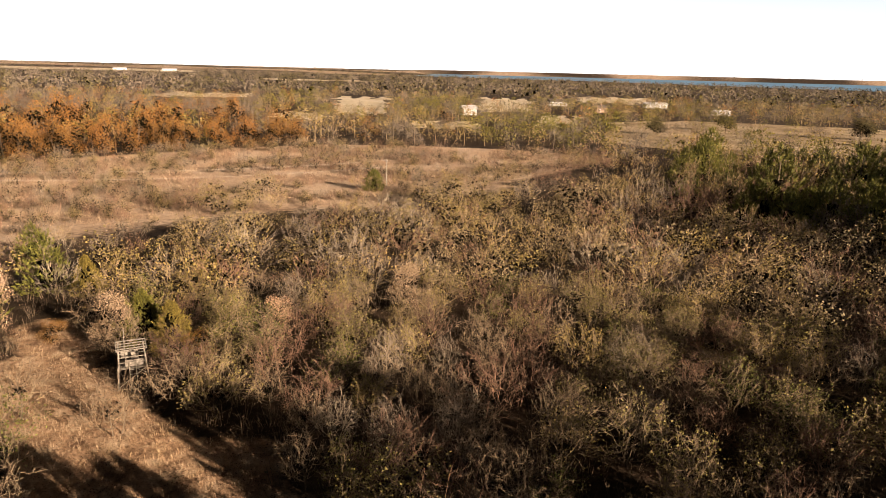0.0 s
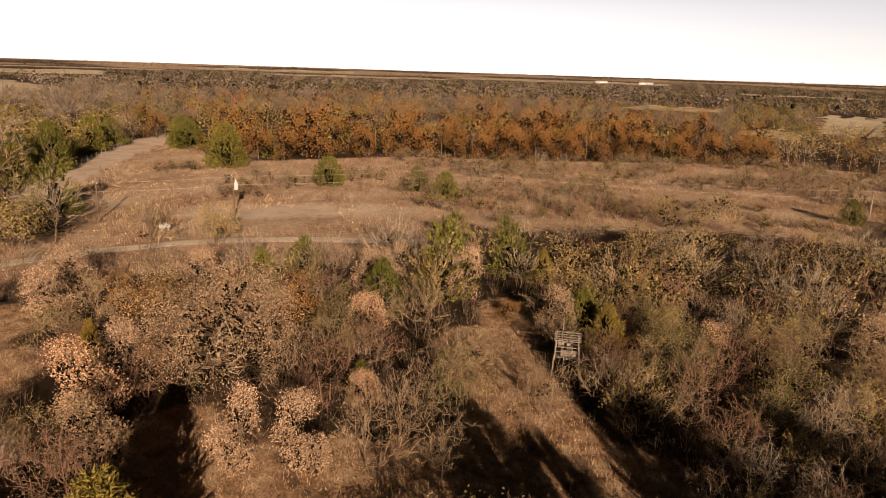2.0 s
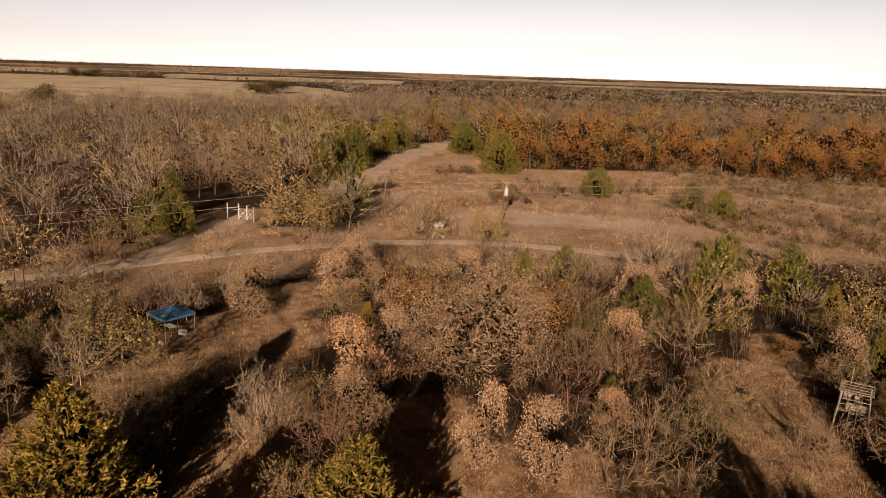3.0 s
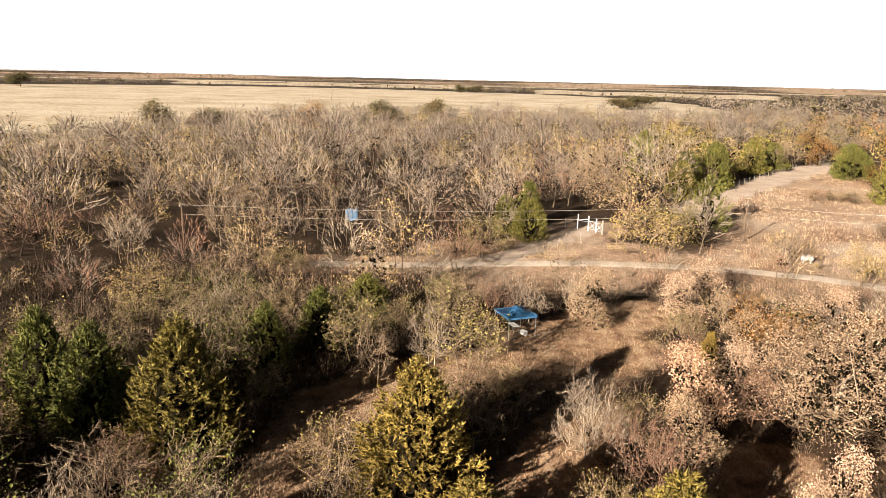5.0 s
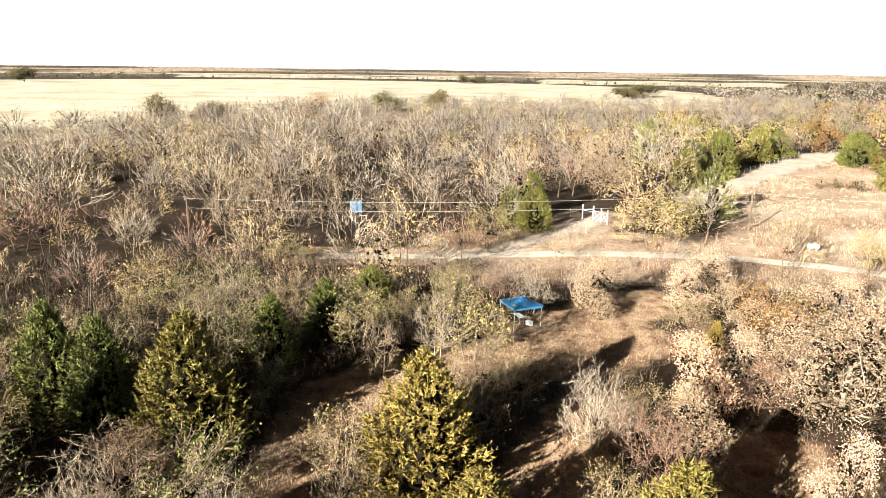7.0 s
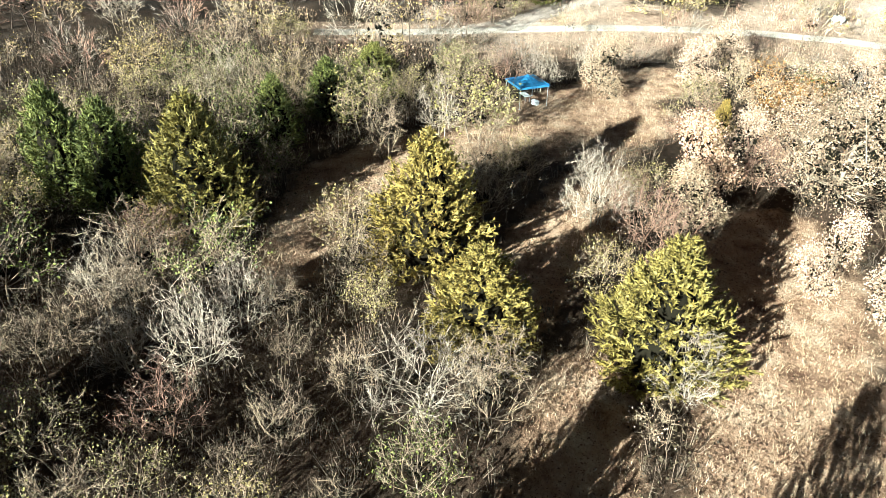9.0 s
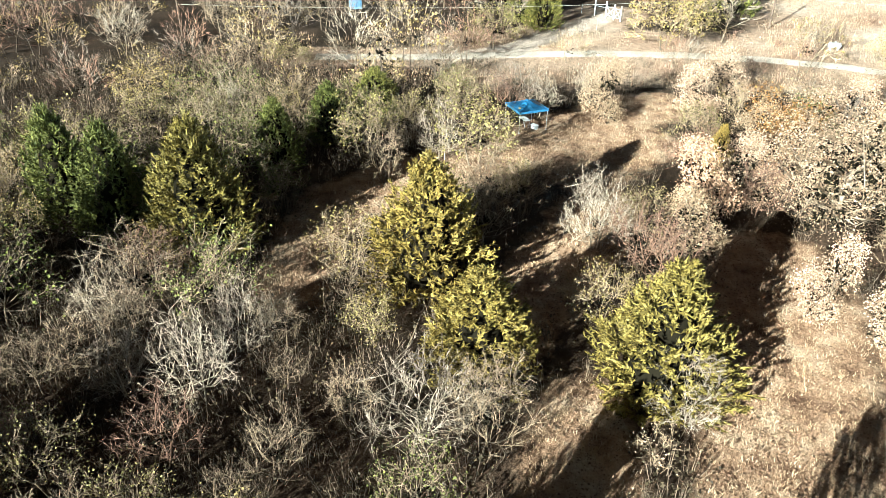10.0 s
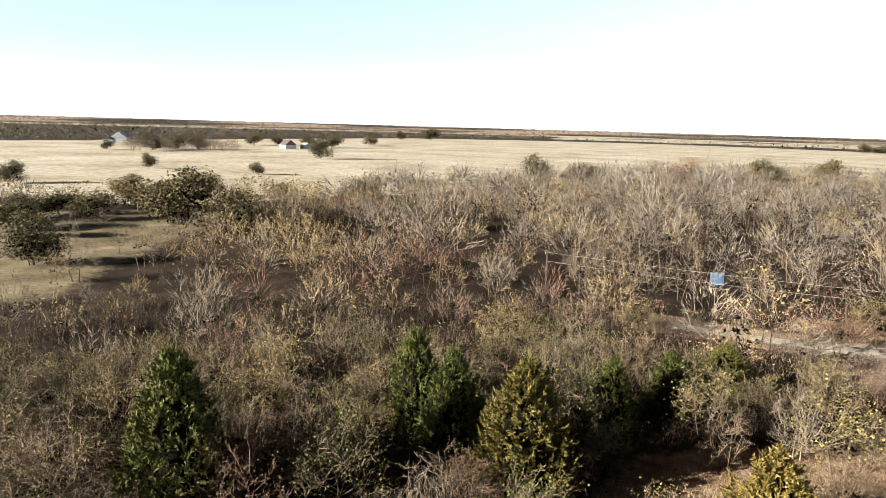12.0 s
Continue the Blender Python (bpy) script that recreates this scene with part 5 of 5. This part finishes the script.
def canopy():
    t = thing("canopy_shelter", -64.0, 10.4, 20, "blue cloth canopy on thin steel legs beside bare bushes", "canopy")
    t.scale = (0.88, 0.88, 0.95)
    bm = bmesh.new()
    n = 10
    grid = [[bm.verts.new((-1.75 + 3.5 * i / n, -1.75 + 3.5 * j / n, 0)) for j in range(n + 1)] for i in range(n + 1)]
    for i in range(n + 1):
        for j in range(n + 1):
            u, v = i / n * 2 - 1, j / n * 2 - 1
            m = max(abs(u), abs(v))
            grid[i][j].co.z = 2.95 - 0.72 * m - 0.07 * math.sin(math.pi * abs(u)) - 0.07 * math.sin(math.pi * abs(v)) + 0.02 * math.sin(9 * u + 5 * v)
    for i in range(n):
        for j in range(n):
            bm.faces.new((grid[i][j], grid[i + 1][j], grid[i + 1][j + 1], grid[i][j + 1]))
    bmesh.ops.solidify(bm, geom=bm.faces[:], thickness=0.02)
    part("roof", bm, BLUE, t, "faded blue cloth roof")
    for i, j in ((-1, -1), (1, -1), (1, 1), (-1, 1)):
        part("leg", bar((i * 1.66, j * 1.66, -0.1), (i * 1.66, j * 1.66, 2.2), 0.03), GALVANISED, t)
        part("foot", block(0.16, 0.16, 0.02, (i * 1.66, j * 1.66, 0.02)), GALVANISED, t)
    for i, j, p, q in ((-1, -1, 1, -1), (1, -1, 1, 1), (1, 1, -1, 1), (-1, 1, -1, -1)):
        part("valance", block(3.5 if i != p else 0.02, 3.5 if j != q else 0.02, 0.22, ((i + p) / 2 * 1.75, (j + q) / 2 * 1.75, 2.12)), BLUE, t)
        part("truss", bar((i * 1.66, j * 1.66, 2.1), (p * 1.66, q * 1.66, 2.1), 0.018, 6), GALVANISED, t)
    f = thing("folding_table", -64.2, 10.3, 20, "white folding table under the blue canopy", "table")
    part("tabletop", block(1.3, 0.65, 0.05, (0, 0, 0.74), bevel=0.015), WHITE, f)
    for i in (-1, 1):
        for j in (-1, 1):
            part("leg", bar((i * 0.55, j * 0.24, 0), (i * 0.55, j * 0.24, 0.72), 0.018, 6), GALVANISED, f)
    c = thing("cool_box", -63.4, 11.2, 40, "white plastic cool box on the ground beneath the canopy", "cool box")
    part("body", block(0.7, 0.4, 0.36, (0, 0, 0.18), bevel=0.04), WHITE, c)
    part("lid", block(0.74, 0.44, 0.07, (0, 0, 0.4), bevel=0.025), WHITE, c)
    part("handle", bar((-0.3, -0.24, 0.3), (0.3, -0.24, 0.3), 0.015, 6), BLACK, c)


def farm_gate():
    t = thing("gate", -111.4, 29.5, 42, "white painted entrance posts with a braced rail gate across the drive", "gate")
    spots = ((-4.6, 0, 1.3, 0.07), (-2.1, 0, 2.4, 0.09), (0.0, 0, 2.4, 0.13), (1.7, -0.3, 2.2, 0.12), (3.3, -0.9, 2.3, 0.14))
    for k, (x, y, h, r) in enumerate(spots):
        p = part("post", bar((x, y, -0.3), (x, y, h), r, 10, r * 0.92), DULL_WHITE if k < 4 else WOOD, t)
        part("post_cap", bar((x, y, h), (x, y, h + 0.1), r * 1.15, 10, r * 0.5), DULL_WHITE if k < 4 else WOOD, p)
    part("rail", bar((-4.6, 0, 1.25), (0, 0, 1.95), 0.05), DULL_WHITE, t)
    part("rail", bar((-2.1, 0, 1.5), (0, 0, 1.5), 0.04), GALVANISED, t)
    for (x0, y0), (x1, y1) in (((0, 0), (1.7, -0.3)), ((1.7, -0.3), (3.3, -0.9))):
        part("rail", bar((x0, y0, 1.7), (x1, y1, 1.7), 0.05), DULL_WHITE, t)
        part("rail", bar((x0, y0, 0.4), (x1, y1, 0.4), 0.05), DULL_WHITE, t)
        part("brace", bar((x0, y0, 0.3), (x1, y1, 1.75), 0.05), DULL_WHITE, t)
        part("brace", bar((x0, y0, 1.75), (x1, y1, 0.3), 0.05), DULL_WHITE, t)
    m = thing("marker_post", -103.0, 26.2, 0, "short wooden stake on the dry verge", "post")
    part("stake", bar((0, 0, -0.2), (0.05, 0, 1.5), 0.06, 8, 0.05), WOOD, m)


POLES = [(-97.3, -32, 6.3), (-104.5, 52.5, 6.2), (-93.2, 69.0, 6.8), (-76.0, 112.0, 6.4), (-11.4, 145.6, 5.6)]


def power_line():
    made = []
    for k, (x, y, h) in enumerate(POLES):
        x0, y0, _ = POLES[max(k - 1, 0)]
        x1, y1, _ = POLES[min(k + 1, len(POLES) - 1)]
        turn = math.degrees(math.atan2(y1 - y0, x1 - x0)) + 90
        t = thing("utility_pole", x, y, turn, "dark weathered wooden utility pole" + (" with a pale grey transformer" if k == 2 else " in the scrub"), "utility pole", "poles of the power line")
        part("pole", bar((0, 0, -0.4), (0, 0, h), 0.15, 10, 0.10), WOOD_DARK if k != 4 else WOOD, t)
        part("crossarm", block(1.5, 0.1, 0.12, (0, 0.12, h - 0.35), bevel=0.01), WOOD_DARK, t)
        for e in (-0.65, 0.65):
            part("insulator", bar((e, 0.12, h - 0.29), (e, 0.12, h - 0.1), 0.05, 8, 0.035), WHITE, t)
        if k == 2:
            can = part("transformer", bar((0, -0.45, h - 2.4), (0, -0.45, h - 1.2), 0.34, 14), DULL_WHITE, t, "pale grey transformer can")
            part("lid", bar((0, -0.45, h - 1.2), (0, -0.45, h - 1.06), 0.36, 14, 0.2), DULL_WHITE, can)
            for e in (-0.12, 0.12):
                part("bushing", bar((e, -0.45, h - 1.1), (e * 1.3, -0.45, h - 0.78), 0.05, 8, 0.03), WHITE, can)
        made.append([pose(x, y, land(x, y), 0, 0, turn) @ Vector((e, 0.12, h - drop)) for e, drop in ((-0.65, 0.08), (0.0, 1.55))])
    for a, b in zip(made, made[1:]):
        for p, q in zip(a, b):
            s = Soup()
            sag = 0.012 * (q - p).length
            pts = [p.lerp(q, i / 16) - Vector((0, 0, 4 * sag * (i / 16) * (1 - i / 16))) for i in range(17)]
            s.tube(pts, [0.017] * 17, 4)
            v, f, _ = s.arrays()
            tagged(new("power_wire", mesh("power_wire", v, f, [WIRE])), "thin sagging overhead wire between utility poles", "wire", "wires of the power line", "thing")


def fence():
    a, b = Vector((-143, 59)), Vector((-206, 117))
    t = thing("wire_fence", a.x, a.y, 0, "wire fence on thin grey posts along the sandy track", "fence", z=0)
    n = 22
    for k in range(n):
        p = (b - a) * (k / (n - 1))
        lean = 0.05 * math.sin(k * 2.3)
        part("post", bar((p.x, p.y, -0.3), (p.x + lean, p.y, 1.35 + 0.15 * math.sin(k * 1.7)), 0.06, 6), WOOD, t)
    e = b - a
    for h in (0.4, 0.8, 1.2):
        part("wire", bar((0, 0, h), (e.x, e.y, h), 0.012, 4), GALVANISED, t)


def tank():
    t = thing("propane_tank", -92.2, 55.9, 63, "white horizontal gas tank beside a twisted bare tree", "tank")
    t.scale = (0.75, 0.75, 0.75)
    bm = bmesh.new()
    bmesh.ops.create_uvsphere(bm, u_segments=18, v_segments=12, radius=0.55)
    for v in bm.verts:
        v.co = Vector((v.co.z * 0.7 + math.copysign(0.75, v.co.z) * (abs(v.co.z) > 0.02), v.co.x, v.co.y + 0.85))
    part("body", bm, DULL_WHITE, t)
    part("dome", bar((0, 0, 1.38), (0, 0, 1.55), 0.2, 12, 0.14), DULL_WHITE, t)
    for i in (-0.6, 0.6):
        part("support", block(0.16, 0.8, 0.4, (i, 0, 0.16)), SIDING, t, "concrete block support")


def tarp_shelter():
    t = thing("tarp_shelter", -117.0, -10.0, 10, "pale blue tarpaulin draped over a frame among bare trees", "shelter")
    t.scale = (0.75, 0.75, 0.8)
    bm = bmesh.new()
    n = 10
    rows = []
    for i in range(n + 1):
        u = i / n
        z = 2.7 - abs(u * 2 - 1) ** 1.4 * 2.3
        rows.append([bm.verts.new((-1.2 + 2.4 * u + 0.05 * math.sin(j * 2.1), -1.3 + 2.6 * j / 8, z + 0.06 * math.sin(i * 1.9 + j * 1.3))) for j in range(9)])
    for i in range(n):
        for j in range(8):
            bm.faces.new((rows[i][j], rows[i + 1][j], rows[i + 1][j + 1], rows[i][j + 1]))
    bmesh.ops.solidify(bm, geom=bm.faces[:], thickness=0.02)
    part("tarpaulin", bm, TARP, t)
    part("ridge_pole", bar((0, -1.4, 2.62), (0, 1.4, 2.62), 0.04, 8), WOOD, t)
    for j in (-1.35, 1.35):
        part("upright", bar((0, j, -0.1), (0, j, 2.62), 0.045, 8), WOOD, t)


def house(x, y, w, d, h, rise, turn, walls, roof, label, name="house"):
    """A gabled house with its eaves, windows and door, each a part."""
    t = thing(name, x, y, turn, label, "house", z=0.15)
    bm = block(w, d, h, (0, 0, h / 2))
    part("wall", bm, walls, t)
    bm = bmesh.new()
    o = 0.5
    v = [bm.verts.new(c) for c in ((-w / 2 - o, -d / 2 - o, h - 0.1), (w / 2 + o, -d / 2 - o, h - 0.1), (w / 2 + o, d / 2 + o, h - 0.1), (-w / 2 - o, d / 2 + o, h - 0.1), (-w / 2 - o, 0, h + rise), (w / 2 + o, 0, h + rise))]
    for f in ((0, 1, 5, 4), (2, 3, 4, 5), (0, 4, 3), (1, 2, 5), (3, 2, 1, 0)):
        bm.faces.new([v[i] for i in f])
    bmesh.ops.bevel(bm, geom=bm.edges[:], offset=0.06, segments=1, affect="EDGES")
    roof_part = part("roof", bm, roof, t)
    part("chimney", block(0.7, 0.7, 1.4, (w * 0.22, 0, h + rise + 0.2)), BRICK_WALL, roof_part)
    n = max(2, int(w / 3.2))
    for side in (-1, 1):
        for k in range(n):
            at = -w / 2 + (k + 0.5) * w / n
            if side == -1 and k == n // 2:
                part("door", block(1.0, 0.08, 2.05, (at, side * (d / 2 + 0.03), 1.03)), WOOD_DARK, t)
                continue
            win = part("window", block(1.3, 0.08, 1.2, (at, side * (d / 2 + 0.03), min(1.6, h - 0.8))), WHITE, t)
            part("pane", block(1.1, 0.04, 1.0, (at, side * (d / 2 + 0.07), min(1.6, h - 0.8))), GLASS, win)


hunting_tower()
canopy()
farm_gate()
power_line()
fence()
tank()
tarp_shelter()
house(14.5, 394, 8, 7, 3.6, 1.8, 20, SIDING, ROOF_PALE, "small white farm building among dark trees")
house(160, 533, 18, 6, 3.0, 1.2, 15, SIDING, ROOF_PALE, "long low white mobile home behind trees")
house(86, 531, 13, 8, 3.2, 2.0, 10, SIDING, ROOF, "pale house half hidden by dark trees")
house(100, 452, 9, 7, 3.0, 1.6, 30, BRICK_WALL, ROOF, "brown brick cottage among cedars")
house(178, 452, 12, 6, 2.6, 0.9, 25, SIDING, ROOF_PALE, "low pale shed on the mown grass")
house(-497, -411, 15, 10, 3.6, 4.6, 60, SIDING, ROOF, "pale farmhouse under a steep dark roof")
house(-512, -402, 10, 8, 3.2, 2.4, 60, SIDING, ROOF_PALE, "pale barn with a metal roof beside the farmhouse")
house(-467, -592, 24, 14, 5.0, 5.0, 40, SIDING, ROOF_PALE, "large pale house behind a line of trees")
house(-440, -575, 12, 9, 3.4, 2.4, 40, SIDING, ROOF, "pale outbuilding near the large house")
house(-900, 2360, 46, 20, 5.0, 3.0, 20, WHITE, ROOF_PALE, "far white farm shed on a pale field", "barn")
house(-1050, 2330, 40, 18, 5.0, 3.0, 25, WHITE, ROOF_PALE, "far white barn at the field's edge", "barn")
